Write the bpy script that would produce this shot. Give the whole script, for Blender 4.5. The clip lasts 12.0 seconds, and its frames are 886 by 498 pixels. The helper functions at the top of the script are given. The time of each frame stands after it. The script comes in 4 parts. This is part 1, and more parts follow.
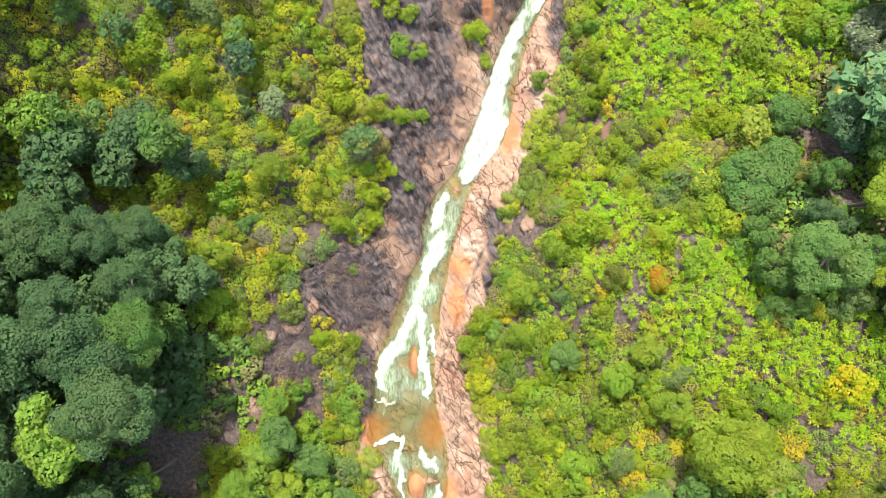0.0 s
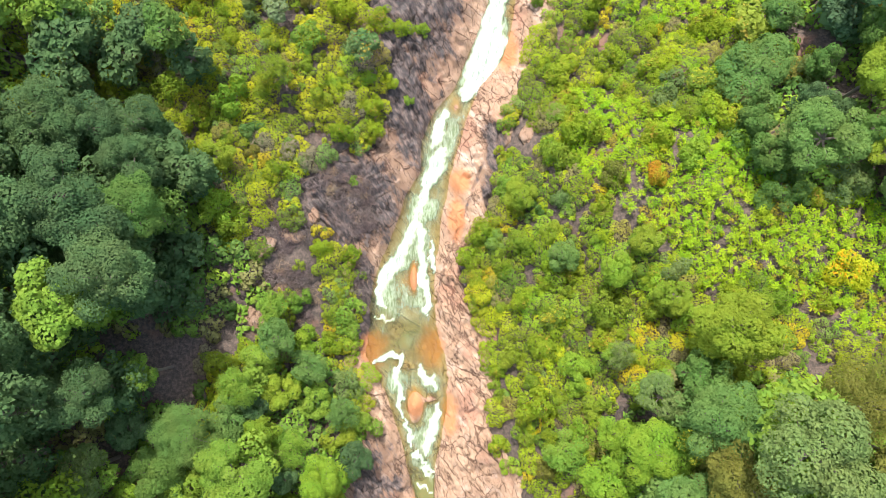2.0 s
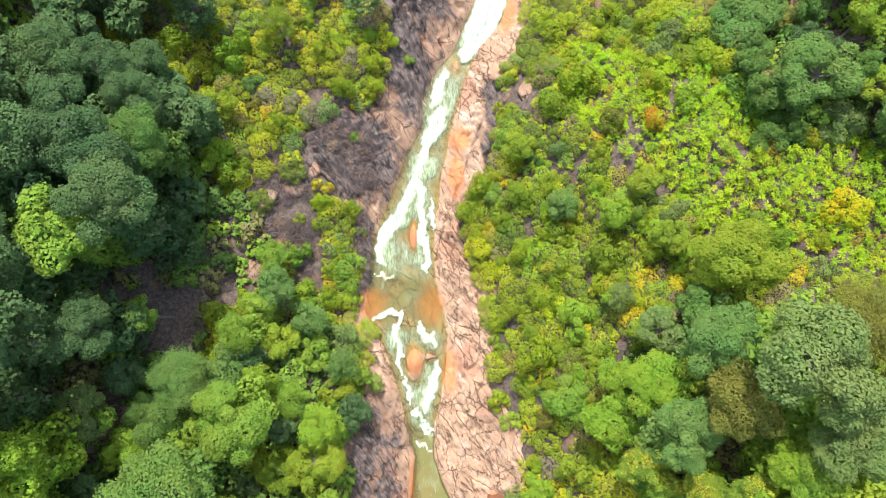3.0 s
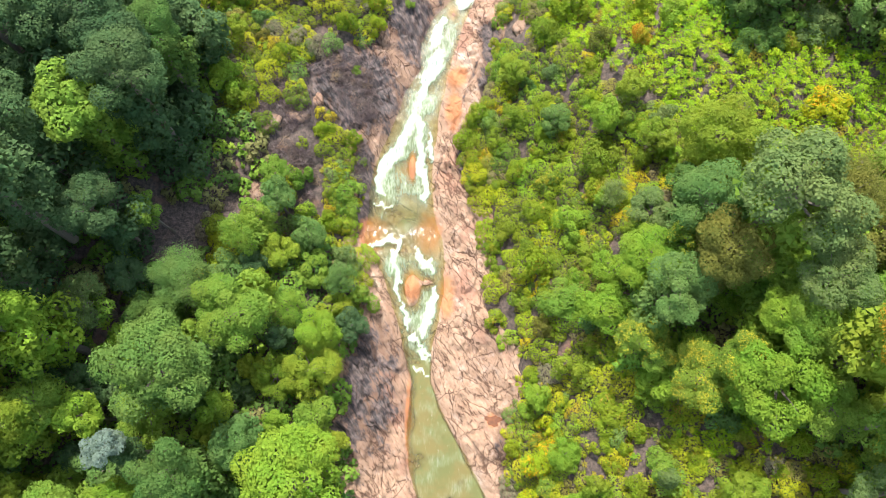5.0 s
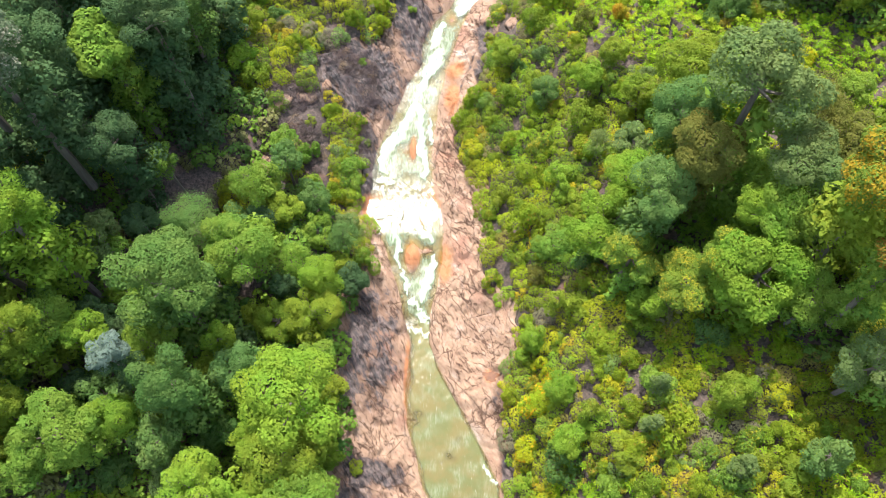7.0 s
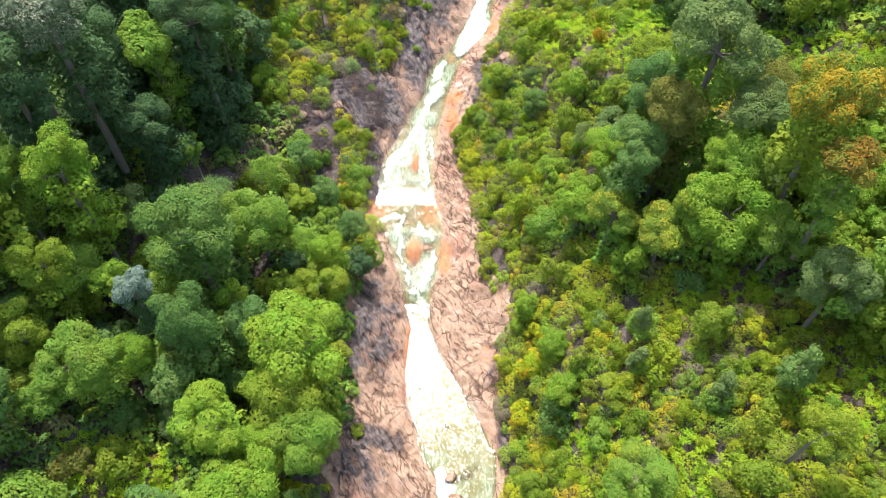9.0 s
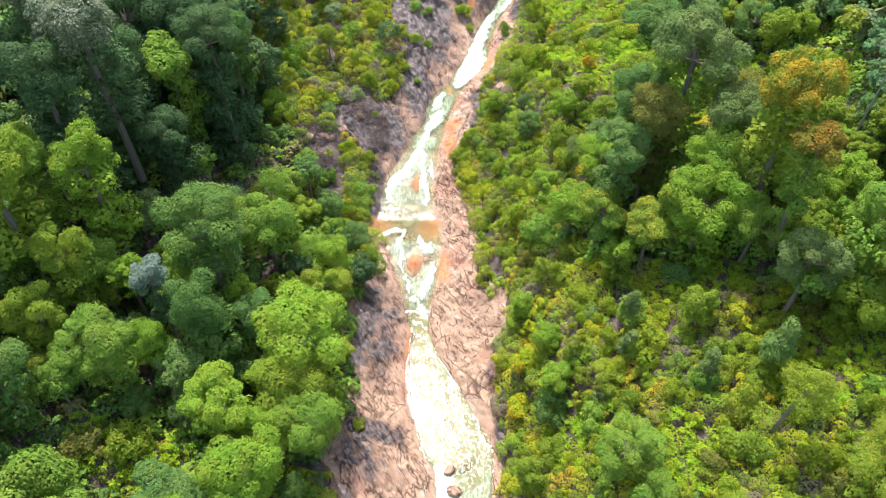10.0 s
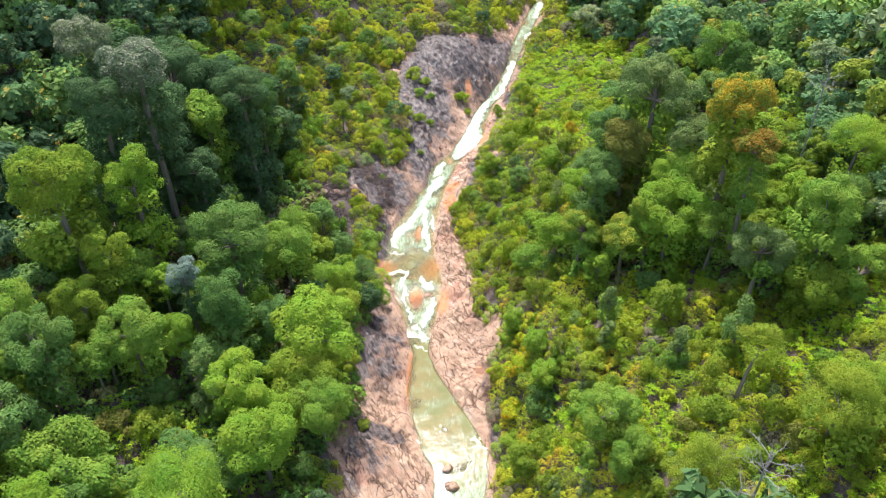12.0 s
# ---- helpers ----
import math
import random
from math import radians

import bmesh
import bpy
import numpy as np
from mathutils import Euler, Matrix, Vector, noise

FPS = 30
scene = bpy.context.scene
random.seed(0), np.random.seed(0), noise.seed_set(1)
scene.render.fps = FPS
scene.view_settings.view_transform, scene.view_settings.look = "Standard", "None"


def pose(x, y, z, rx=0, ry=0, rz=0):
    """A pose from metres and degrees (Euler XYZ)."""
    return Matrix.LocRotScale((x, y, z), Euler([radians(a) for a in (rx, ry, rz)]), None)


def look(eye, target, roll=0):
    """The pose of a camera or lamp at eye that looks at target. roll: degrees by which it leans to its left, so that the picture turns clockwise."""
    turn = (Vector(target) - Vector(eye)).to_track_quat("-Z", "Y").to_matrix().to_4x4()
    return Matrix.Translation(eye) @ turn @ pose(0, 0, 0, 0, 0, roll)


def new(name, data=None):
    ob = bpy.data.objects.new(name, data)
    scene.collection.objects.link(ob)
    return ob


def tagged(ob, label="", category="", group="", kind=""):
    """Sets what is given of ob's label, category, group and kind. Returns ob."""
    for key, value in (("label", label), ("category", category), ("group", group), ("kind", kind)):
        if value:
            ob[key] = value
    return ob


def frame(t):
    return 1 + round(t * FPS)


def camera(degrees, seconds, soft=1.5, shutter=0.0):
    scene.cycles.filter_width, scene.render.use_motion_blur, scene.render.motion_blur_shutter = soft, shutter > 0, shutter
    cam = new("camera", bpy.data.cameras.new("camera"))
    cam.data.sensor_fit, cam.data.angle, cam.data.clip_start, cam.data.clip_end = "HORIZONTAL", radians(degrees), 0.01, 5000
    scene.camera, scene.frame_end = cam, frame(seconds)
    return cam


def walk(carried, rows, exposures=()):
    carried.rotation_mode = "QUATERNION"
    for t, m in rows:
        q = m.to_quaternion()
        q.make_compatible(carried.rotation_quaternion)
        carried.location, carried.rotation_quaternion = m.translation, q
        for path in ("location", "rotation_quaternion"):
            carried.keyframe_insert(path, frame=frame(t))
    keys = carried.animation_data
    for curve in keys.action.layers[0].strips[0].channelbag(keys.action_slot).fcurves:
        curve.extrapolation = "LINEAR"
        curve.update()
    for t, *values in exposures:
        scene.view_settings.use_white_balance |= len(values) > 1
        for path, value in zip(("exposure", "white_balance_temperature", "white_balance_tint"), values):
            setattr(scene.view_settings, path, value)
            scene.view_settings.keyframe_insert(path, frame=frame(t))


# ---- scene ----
cam = camera(61.6, 12.0, soft=0.85)
METRES, EYE, TILT, LEAN, TURN = 100.0, 82.0, -88.0, 0.0, 0.0
ROWS = [
    (0.0, 0.0000, 0.0000, 0.0000, 0.00, 0.00, 0.00),
    (0.5, 0.0014, 0.0000, -0.0294, 0.11, 0.86, -0.06),
    (1.0, 0.0026, -0.0001, -0.0626, 0.20, 1.51, -0.09),
    (1.5, 0.0034, -0.0002, -0.0989, 0.23, 2.27, -0.13),
    (2.0, 0.0036, 0.0001, -0.1376, 0.22, 3.35, -0.18),
    (2.5, 0.0032, 0.0012, -0.1788, 0.16, 4.70, -0.19),
    (3.0, 0.0028, 0.0028, -0.2228, 0.11, 6.12, -0.20),
    (4.0, 0.0049, 0.0074, -0.3133, 0.09, 9.27, -0.33),
    (5.0, 0.0105, 0.0153, -0.4024, 0.37, 13.29, -0.48),
    (5.5, 0.0141, 0.0207, -0.4481, 0.59, 15.46, -0.47),
    (6.0, 0.0179, 0.0262, -0.4931, 0.80, 17.88, -0.47),
    (6.5, 0.0211, 0.0316, -0.5369, 0.98, 20.50, -0.53),
    (7.0, 0.0236, 0.0371, -0.5800, 1.08, 23.14, -0.62),
    (8.0, 0.0254, 0.0483, -0.6663, 1.06, 28.30, -0.82),
    (9.0, 0.0247, 0.0598, -0.7513, 0.81, 33.54, -0.91),
    (9.5, 0.0243, 0.0659, -0.7932, 0.68, 36.27, -0.92),
    (10.0, 0.0245, 0.0719, -0.8352, 0.60, 39.10, -0.93),
    (10.5, 0.0254, 0.0779, -0.8779, 0.56, 41.92, -0.98),
    (11.0, 0.0267, 0.0844, -0.9195, 0.54, 44.66, -1.05),
    (11.5, 0.0281, 0.0910, -0.9599, 0.53, 47.32, -1.11),
    (12.0, 0.0294, 0.0975, -0.9995, 0.51, 49.94, -1.16),
]
walk(cam, [(t, pose(0, 0, EYE, TILT, LEAN, TURN) @ pose(METRES * x, METRES * y, METRES * z, 90 + pitch, roll, yaw)) for t, x, y, z, yaw, pitch, roll in ROWS],
     [(0.0, 1.18, 6650, 9), (3.0, 1.2, 6620, 9), (7.0, 1.2, 6480, 11), (12.0, 1.19, 6350, 13)])

# world, sun and exposure
SUN_EL, SUN_AZ = radians(63), radians(-12)
world = bpy.data.worlds.new("sky")
scene.world = world
world.use_nodes = True
wn = world.node_tree
sky = wn.nodes.new("ShaderNodeTexSky")
sky.sky_type, sky.sun_disc = "NISHITA", False
sky.sun_elevation, sky.sun_rotation = SUN_EL, SUN_AZ
sky.air_density, sky.dust_density = 1.7, 3.0
wn.links.new(sky.outputs[0], wn.nodes["Background"].inputs[0])
wn.nodes["Background"].inputs[1].default_value = 0.15
sun_data = bpy.data.lights.new("sun", "SUN")
sun_data.energy, sun_data.angle, sun_data.color = 3.25, radians(0.6), (1.0, 0.97, 0.91)
sun = new("sun", sun_data)
toward = Vector((math.sin(SUN_AZ) * math.cos(SUN_EL), math.cos(SUN_AZ) * math.cos(SUN_EL), math.sin(SUN_EL)))
sun.matrix_world = look(toward * 400, (0, 0, 0))


# materials
def material(name):
    m = bpy.data.materials.new(name)
    m.use_nodes = True
    return m, m.node_tree.nodes, m.node_tree.links, m.node_tree.nodes["Principled BSDF"]


def mixrgb(nodes, links, fac, a, b, mode="MIX"):
    n = nodes.new("ShaderNodeMix")
    n.data_type, n.blend_type = "RGBA", mode
    for slot, value in ((0, fac), (6, a), (7, b)):
        if isinstance(value, bpy.types.NodeSocket):
            links.new(value, n.inputs[slot])
        else:
            n.inputs[slot].default_value = (*value, 1) if isinstance(value, tuple) else value
    return n.outputs[2]


def noise_tex(nodes, links, scale, detail=4.0, rough=0.6, coord=None, kind="ShaderNodeTexNoise"):
    n = nodes.new(kind)
    n.inputs["Scale"].default_value = scale
    if kind == "ShaderNodeTexNoise":
        n.inputs["Detail"].default_value, n.inputs["Roughness"].default_value = detail, rough
    if coord is not None:
        links.new(coord, n.inputs["Vector"])
    return n


def ramp(nodes, links, value, low, high):
    n = nodes.new("ShaderNodeMapRange")
    n.interpolation_type = "SMOOTHSTEP"
    n.inputs[1].default_value, n.inputs[2].default_value = low, high
    links.new(value, n.inputs[0])
    return n.outputs[0]


def world_coord(nodes, links, scale=(1, 1, 1), turn=0.0):
    geo = nodes.new("ShaderNodeNewGeometry")
    mp = nodes.new("ShaderNodeMapping")
    mp.inputs["Scale"].default_value = scale
    mp.inputs["Rotation"].default_value = (0, 0, turn)
    links.new(geo.outputs["Position"], mp.inputs["Vector"])
    return mp.outputs[0]


def leaf_material(name, low, high, accent=None, share=0.0, through_light=0.42, palette=()):
    """Leaves: the hue drifts from plant to plant and from leaf to leaf; accent tints a share of the leaves.
    With a palette, each plant of a joined cover takes one of its colours by the attribute plant."""
    m, nodes, links, bsdf = material(name)
    info, geo = nodes.new("ShaderNodeObjectInfo"), nodes.new("ShaderNodeNewGeometry")
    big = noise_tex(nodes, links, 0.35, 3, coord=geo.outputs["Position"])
    if palette:
        plant = nodes.new("ShaderNodeAttribute")
        plant.attribute_name = "plant"
        cr = nodes.new("ShaderNodeValToRGB")
        cr.color_ramp.interpolation = "CONSTANT"
        total, at = sum(w for w, _ in palette), 0.0
        for k, (w, c) in enumerate(palette):
            el = cr.color_ramp.elements[k] if k < 2 else cr.color_ramp.elements.new(at)
            el.position, el.color = at, (*c, 1)
            at += w / total
        links.new(plant.outputs["Fac"], cr.inputs[0])
        col = cr.outputs[0]
    else:
        col = mixrgb(nodes, links, info.outputs["Random"], low, high)
    if accent:
        spots = noise_tex(nodes, links, 0.6, 2, coord=geo.outputs["Position"])
        add = nodes.new("ShaderNodeMath")
        add.operation = "MULTIPLY_ADD"
        links.new(geo.outputs["Random Per Island"], add.inputs[0])
        add.inputs[1].default_value = 0.45
        links.new(spots.outputs[0], add.inputs[2])
        col = mixrgb(nodes, links, ramp(nodes, links, add.outputs[0], 0.98 - share, 1.06 - share), col, accent)
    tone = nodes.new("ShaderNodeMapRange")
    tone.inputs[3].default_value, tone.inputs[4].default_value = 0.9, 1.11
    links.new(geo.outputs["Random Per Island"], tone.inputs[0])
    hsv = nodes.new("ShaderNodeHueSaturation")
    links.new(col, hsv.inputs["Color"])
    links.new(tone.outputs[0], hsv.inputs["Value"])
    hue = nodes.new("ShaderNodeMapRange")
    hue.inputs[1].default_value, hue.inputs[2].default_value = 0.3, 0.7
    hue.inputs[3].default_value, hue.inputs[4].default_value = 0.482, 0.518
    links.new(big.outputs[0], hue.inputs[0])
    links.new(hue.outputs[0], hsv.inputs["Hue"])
    links.new(hsv.outputs[0], bsdf.inputs["Base Color"])
    bsdf.inputs["Roughness"].default_value = 0.7
    bsdf.inputs["Specular IOR Level"].default_value = 0.06
    trans = nodes.new("ShaderNodeBsdfTranslucent")
    links.new(hsv.outputs[0], trans.inputs[0])
    mix = nodes.new("ShaderNodeMixShader")
    mix.inputs[0].default_value = through_light
    links.new(bsdf.outputs[0], mix.inputs[1])
    links.new(trans.outputs[0], mix.inputs[2])
    links.new(mix.outputs[0], nodes["Material Output"].inputs[0])
    return m


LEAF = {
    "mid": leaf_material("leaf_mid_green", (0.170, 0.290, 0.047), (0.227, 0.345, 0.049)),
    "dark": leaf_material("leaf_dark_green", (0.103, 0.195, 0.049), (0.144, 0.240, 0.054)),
    # deep: dark green leaves, with some shade and haze put into the colour
    "deep": leaf_material("leaf_shaded_green", (0.074, 0.138, 0.058), (0.102, 0.174, 0.066)),
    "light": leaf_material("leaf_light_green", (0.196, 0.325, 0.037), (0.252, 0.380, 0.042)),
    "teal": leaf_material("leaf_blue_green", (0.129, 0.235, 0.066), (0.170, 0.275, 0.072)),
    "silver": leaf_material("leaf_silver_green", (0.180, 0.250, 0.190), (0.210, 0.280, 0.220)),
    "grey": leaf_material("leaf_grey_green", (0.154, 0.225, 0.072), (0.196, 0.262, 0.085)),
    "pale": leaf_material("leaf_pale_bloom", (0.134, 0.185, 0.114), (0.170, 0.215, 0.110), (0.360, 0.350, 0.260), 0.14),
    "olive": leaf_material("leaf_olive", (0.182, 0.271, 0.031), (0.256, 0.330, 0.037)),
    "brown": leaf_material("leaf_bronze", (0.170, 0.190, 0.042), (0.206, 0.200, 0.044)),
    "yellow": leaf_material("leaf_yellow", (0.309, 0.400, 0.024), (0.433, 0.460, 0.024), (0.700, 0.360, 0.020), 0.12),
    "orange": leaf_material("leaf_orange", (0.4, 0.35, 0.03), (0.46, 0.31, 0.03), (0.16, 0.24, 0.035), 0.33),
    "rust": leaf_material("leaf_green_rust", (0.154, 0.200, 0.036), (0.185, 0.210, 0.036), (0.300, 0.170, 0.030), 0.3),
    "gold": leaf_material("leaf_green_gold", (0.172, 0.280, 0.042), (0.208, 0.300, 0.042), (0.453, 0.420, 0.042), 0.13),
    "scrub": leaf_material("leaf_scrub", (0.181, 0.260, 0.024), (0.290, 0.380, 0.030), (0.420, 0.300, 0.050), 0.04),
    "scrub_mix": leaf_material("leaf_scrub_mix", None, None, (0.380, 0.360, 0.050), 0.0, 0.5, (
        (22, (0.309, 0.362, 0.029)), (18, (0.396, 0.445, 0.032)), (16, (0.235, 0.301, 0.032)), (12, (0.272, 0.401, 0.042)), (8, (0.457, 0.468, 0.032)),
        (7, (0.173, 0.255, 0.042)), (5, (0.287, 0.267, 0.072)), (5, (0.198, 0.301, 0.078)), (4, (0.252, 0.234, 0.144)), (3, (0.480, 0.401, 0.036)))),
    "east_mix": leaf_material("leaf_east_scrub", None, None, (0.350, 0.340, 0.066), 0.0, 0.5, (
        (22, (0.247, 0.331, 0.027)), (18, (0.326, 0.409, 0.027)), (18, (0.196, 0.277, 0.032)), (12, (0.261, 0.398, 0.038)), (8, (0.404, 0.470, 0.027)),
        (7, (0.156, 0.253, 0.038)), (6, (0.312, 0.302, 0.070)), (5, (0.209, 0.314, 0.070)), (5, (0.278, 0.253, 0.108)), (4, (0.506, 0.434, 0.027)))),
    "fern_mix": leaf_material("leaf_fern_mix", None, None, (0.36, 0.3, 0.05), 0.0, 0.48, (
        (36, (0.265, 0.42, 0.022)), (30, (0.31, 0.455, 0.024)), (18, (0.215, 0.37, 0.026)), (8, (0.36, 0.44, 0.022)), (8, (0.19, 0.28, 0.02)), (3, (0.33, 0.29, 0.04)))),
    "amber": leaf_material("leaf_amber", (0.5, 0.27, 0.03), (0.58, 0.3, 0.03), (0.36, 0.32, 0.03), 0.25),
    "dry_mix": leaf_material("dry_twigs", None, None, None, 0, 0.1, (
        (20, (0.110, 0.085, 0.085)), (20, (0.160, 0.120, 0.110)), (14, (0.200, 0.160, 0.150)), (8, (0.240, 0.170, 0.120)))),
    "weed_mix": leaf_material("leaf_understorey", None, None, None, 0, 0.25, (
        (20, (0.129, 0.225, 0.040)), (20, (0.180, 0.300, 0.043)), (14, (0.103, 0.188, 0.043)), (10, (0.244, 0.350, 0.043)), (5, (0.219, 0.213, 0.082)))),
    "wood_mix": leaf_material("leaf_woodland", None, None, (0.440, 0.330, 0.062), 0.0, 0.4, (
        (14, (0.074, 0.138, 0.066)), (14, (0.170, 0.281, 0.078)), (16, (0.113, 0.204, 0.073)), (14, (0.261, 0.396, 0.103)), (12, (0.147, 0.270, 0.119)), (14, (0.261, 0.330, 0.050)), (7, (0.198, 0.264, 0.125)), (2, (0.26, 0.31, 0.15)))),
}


def bark_material(name, a, b):
    m, nodes, links, bsdf = material(name)
    co = world_coord(nodes, links, (1, 1, 0.25))
    n = noise_tex(nodes, links, 6.0, 6, coord=co)
    links.new(mixrgb(nodes, links, n.outputs[0], a, b), bsdf.inputs["Base Color"])
    bsdf.inputs["Roughness"].default_value = 0.85
    bump = nodes.new("ShaderNodeBump")
    bump.inputs["Strength"].default_value, bump.inputs["Distance"].default_value = 0.6, 0.05
    links.new(n.outputs[0], bump.inputs["Height"])
    links.new(bump.outputs[0], bsdf.inputs["Normal"])
    return m


BARK = bark_material("bark", (0.11, 0.085, 0.07), (0.24, 0.2, 0.17))
BLEACHED = bark_material("bleached_wood", (0.2, 0.185, 0.17), (0.32, 0.3, 0.275))


def soil_material():
    m, nodes, links, bsdf = material("forest_floor")
    co = world_coord(nodes, links)
    a, b = noise_tex(nodes, links, 0.25, 6, coord=co), noise_tex(nodes, links, 3.0, 6, 0.7, coord=co)
    col = mixrgb(nodes, links, ramp(nodes, links, b.outputs[0], 0.35, 0.7), (0.05, 0.04, 0.036), (0.16, 0.115, 0.095))
    col = mixrgb(nodes, links, ramp(nodes, links, a.outputs[0], 0.56, 0.7), col, (0.2, 0.11, 0.08))
    links.new(col, bsdf.inputs["Base Color"])
    bsdf.inputs["Roughness"].default_value = 0.95
    bump = nodes.new("ShaderNodeBump")
    bump.inputs["Distance"].default_value = 0.15
    links.new(b.outputs[0], bump.inputs["Height"])
    links.new(bump.outputs[0], bsdf.inputs["Normal"])
    return m


def grain_coord(nodes, links, turn, stretch):
    """World coordinates drawn out along the axis that turns by the angle from y."""
    geo, mp = nodes.new("ShaderNodeNewGeometry"), nodes.new("ShaderNodeMapping")
    mp.vector_type = "TEXTURE"
    mp.inputs["Scale"].default_value = (1, stretch, stretch)
    mp.inputs["Rotation"].default_value = (0, 0, radians(turn))
    links.new(geo.outputs["Position"], mp.inputs["Vector"])
    return mp.outputs[0]


def rock_material():
    """Pink granite; stain: dark crust on the old faces, rust: orange algae in the shallows (mesh attributes)."""
    m, nodes, links, bsdf = material("granite")
    co = world_coord(nodes, links)
    skew = grain_coord(nodes, links, 32, 3.0)
    big, mid, fine = (noise_tex(nodes, links, s, 7, 0.65, coord=co) for s in (0.16, 0.8, 6.0))
    streak = noise_tex(nodes, links, 1.3, 8, 0.74, coord=skew)
    col = mixrgb(nodes, links, ramp(nodes, links, streak.outputs[0], 0.3, 0.62), (0.31, 0.193, 0.126), (0.415, 0.272, 0.184))
    col = mixrgb(nodes, links, ramp(nodes, links, mid.outputs[0], 0.52, 0.75), col, (0.47, 0.35, 0.275))
    col = mixrgb(nodes, links, ramp(nodes, links, big.outputs[0], 0.52, 0.66), col, (0.37, 0.2, 0.135))
    worn = noise_tex(nodes, links, 0.45, 6, 0.7, coord=skew)
    col = mixrgb(nodes, links, ramp(nodes, links, worn.outputs[0], 0.55, 0.72), col, (0.55, 0.44, 0.36))
    col = mixrgb(nodes, links, ramp(nodes, links, fine.outputs[0], 0.56, 0.8), col, (0.22, 0.14, 0.11))
    stain, rust = nodes.new("ShaderNodeAttribute"), nodes.new("ShaderNodeAttribute")
    stain.attribute_name, rust.attribute_name = "stain", "rust"
    # weathered brown wherever the crust begins
    col = mixrgb(nodes, links, ramp(nodes, links, stain.outputs["Fac"], 0.08, 0.55), col, mixrgb(nodes, links, 1.0, col, (0.56, 0.52, 0.53), "MULTIPLY"))
    sa = nodes.new("ShaderNodeMath")
    sa.operation = "MULTIPLY_ADD"
    links.new(streak.outputs[0], sa.inputs[0])
    sa.inputs[1].default_value = 1.7
    links.new(stain.outputs["Fac"], sa.inputs[2])
    crust = noise_tex(nodes, links, 2.4, 8, 0.78, coord=skew)
    dark = mixrgb(nodes, links, ramp(nodes, links, crust.outputs[0], 0.4, 0.64), (0.034, 0.028, 0.03), (0.17, 0.122, 0.108))
    col = mixrgb(nodes, links, ramp(nodes, links, sa.outputs[0], 1.24, 1.46), col, dark)
    hair = noise_tex(nodes, links, 4.0, 7, 0.72, coord=grain_coord(nodes, links, 36, 3.4))
    col = mixrgb(nodes, links, ramp(nodes, links, hair.outputs[0], 0.53, 0.66), col, mixrgb(nodes, links, 1.0, col, (0.6, 0.54, 0.52), "MULTIPLY"))
    ra = nodes.new("ShaderNodeMath")
    ra.operation = "MULTIPLY_ADD"
    links.new(mid.outputs[0], ra.inputs[0])
    ra.inputs[1].default_value = 1.3
    links.new(rust.outputs["Fac"], ra.inputs[2])
    rf = nodes.new("ShaderNodeMath")
    rf.operation = "MULTIPLY"
    links.new(ramp(nodes, links, ra.outputs[0], 0.95, 1.5), rf.inputs[0])
    rf.inputs[1].default_value = 0.8
    col = mixrgb(nodes, links, rf.outputs[0], col, (0.5, 0.19, 0.07))
    def cracks(scale, turn, stretch, width, gap):
        """Thin broken fractures: the level lines of a drawn-out noise, fading in and out."""
        n = noise_tex(nodes, links, scale, 5, 0.62, coord=grain_coord(nodes, links, turn, stretch))
        gate = noise_tex(nodes, links, gap, 3, 0.6, coord=co)
        wide = nodes.new("ShaderNodeMapRange")
        wide.inputs[1].default_value, wide.inputs[2].default_value = 0.47, 0.6
        wide.inputs[3].default_value, wide.inputs[4].default_value = 0.0003, width
        links.new(gate.outputs[0], wide.inputs[0])
        off = nodes.new("ShaderNodeMath")
        off.operation = "SUBTRACT"
        links.new(n.outputs[0], off.inputs[0])
        off.inputs[1].default_value = 0.5
        size = nodes.new("ShaderNodeMath")
        size.operation = "ABSOLUTE"
        links.new(off.outputs[0], size.inputs[0])
        div = nodes.new("ShaderNodeMath")
        div.operation = "DIVIDE"
        links.new(size.outputs[0], div.inputs[0])
        links.new(wide.outputs[0], div.inputs[1])
        return ramp(nodes, links, div.outputs[0], 0.3, 1.0)
    def joints(scale, turn, stretch, width, gap, low):
        """The joints between blocks: borders of warped cells, closed here and there."""
        warp = noise_tex(nodes, links, 0.9, 4, 0.65, coord=co)
        shift = nodes.new("ShaderNodeVectorMath")
        shift.operation = "MULTIPLY_ADD"
        links.new(warp.outputs["Color"], shift.inputs[0])
        shift.inputs[1].default_value = (0.6, 0.6, 0.0)
        links.new(grain_coord(nodes, links, turn, stretch), shift.inputs[2])
        cell = nodes.new("ShaderNodeTexVoronoi")
        cell.feature = "DISTANCE_TO_EDGE"
        cell.inputs["Scale"].default_value = scale
        links.new(shift.outputs[0], cell.inputs["Vector"])
        gate = noise_tex(nodes, links, gap, 4, 0.65, coord=co)
        wide = nodes.new("ShaderNodeMapRange")
        wide.inputs[1].default_value, wide.inputs[2].default_value = low, low + 0.16
        wide.inputs[3].default_value, wide.inputs[4].default_value = 0.0005, width
        links.new(gate.outputs[0], wide.inputs[0])
        div = nodes.new("ShaderNodeMath")
        div.operation = "DIVIDE"
        links.new(cell.outputs["Distance"], div.inputs[0])
        links.new(wide.outputs[0], div.inputs[1])
        return ramp(nodes, links, div.outputs[0], 0.25, 1.0)
    line = joints(0.55, 38, 2.4, 0.032, 0.35, 0.42)
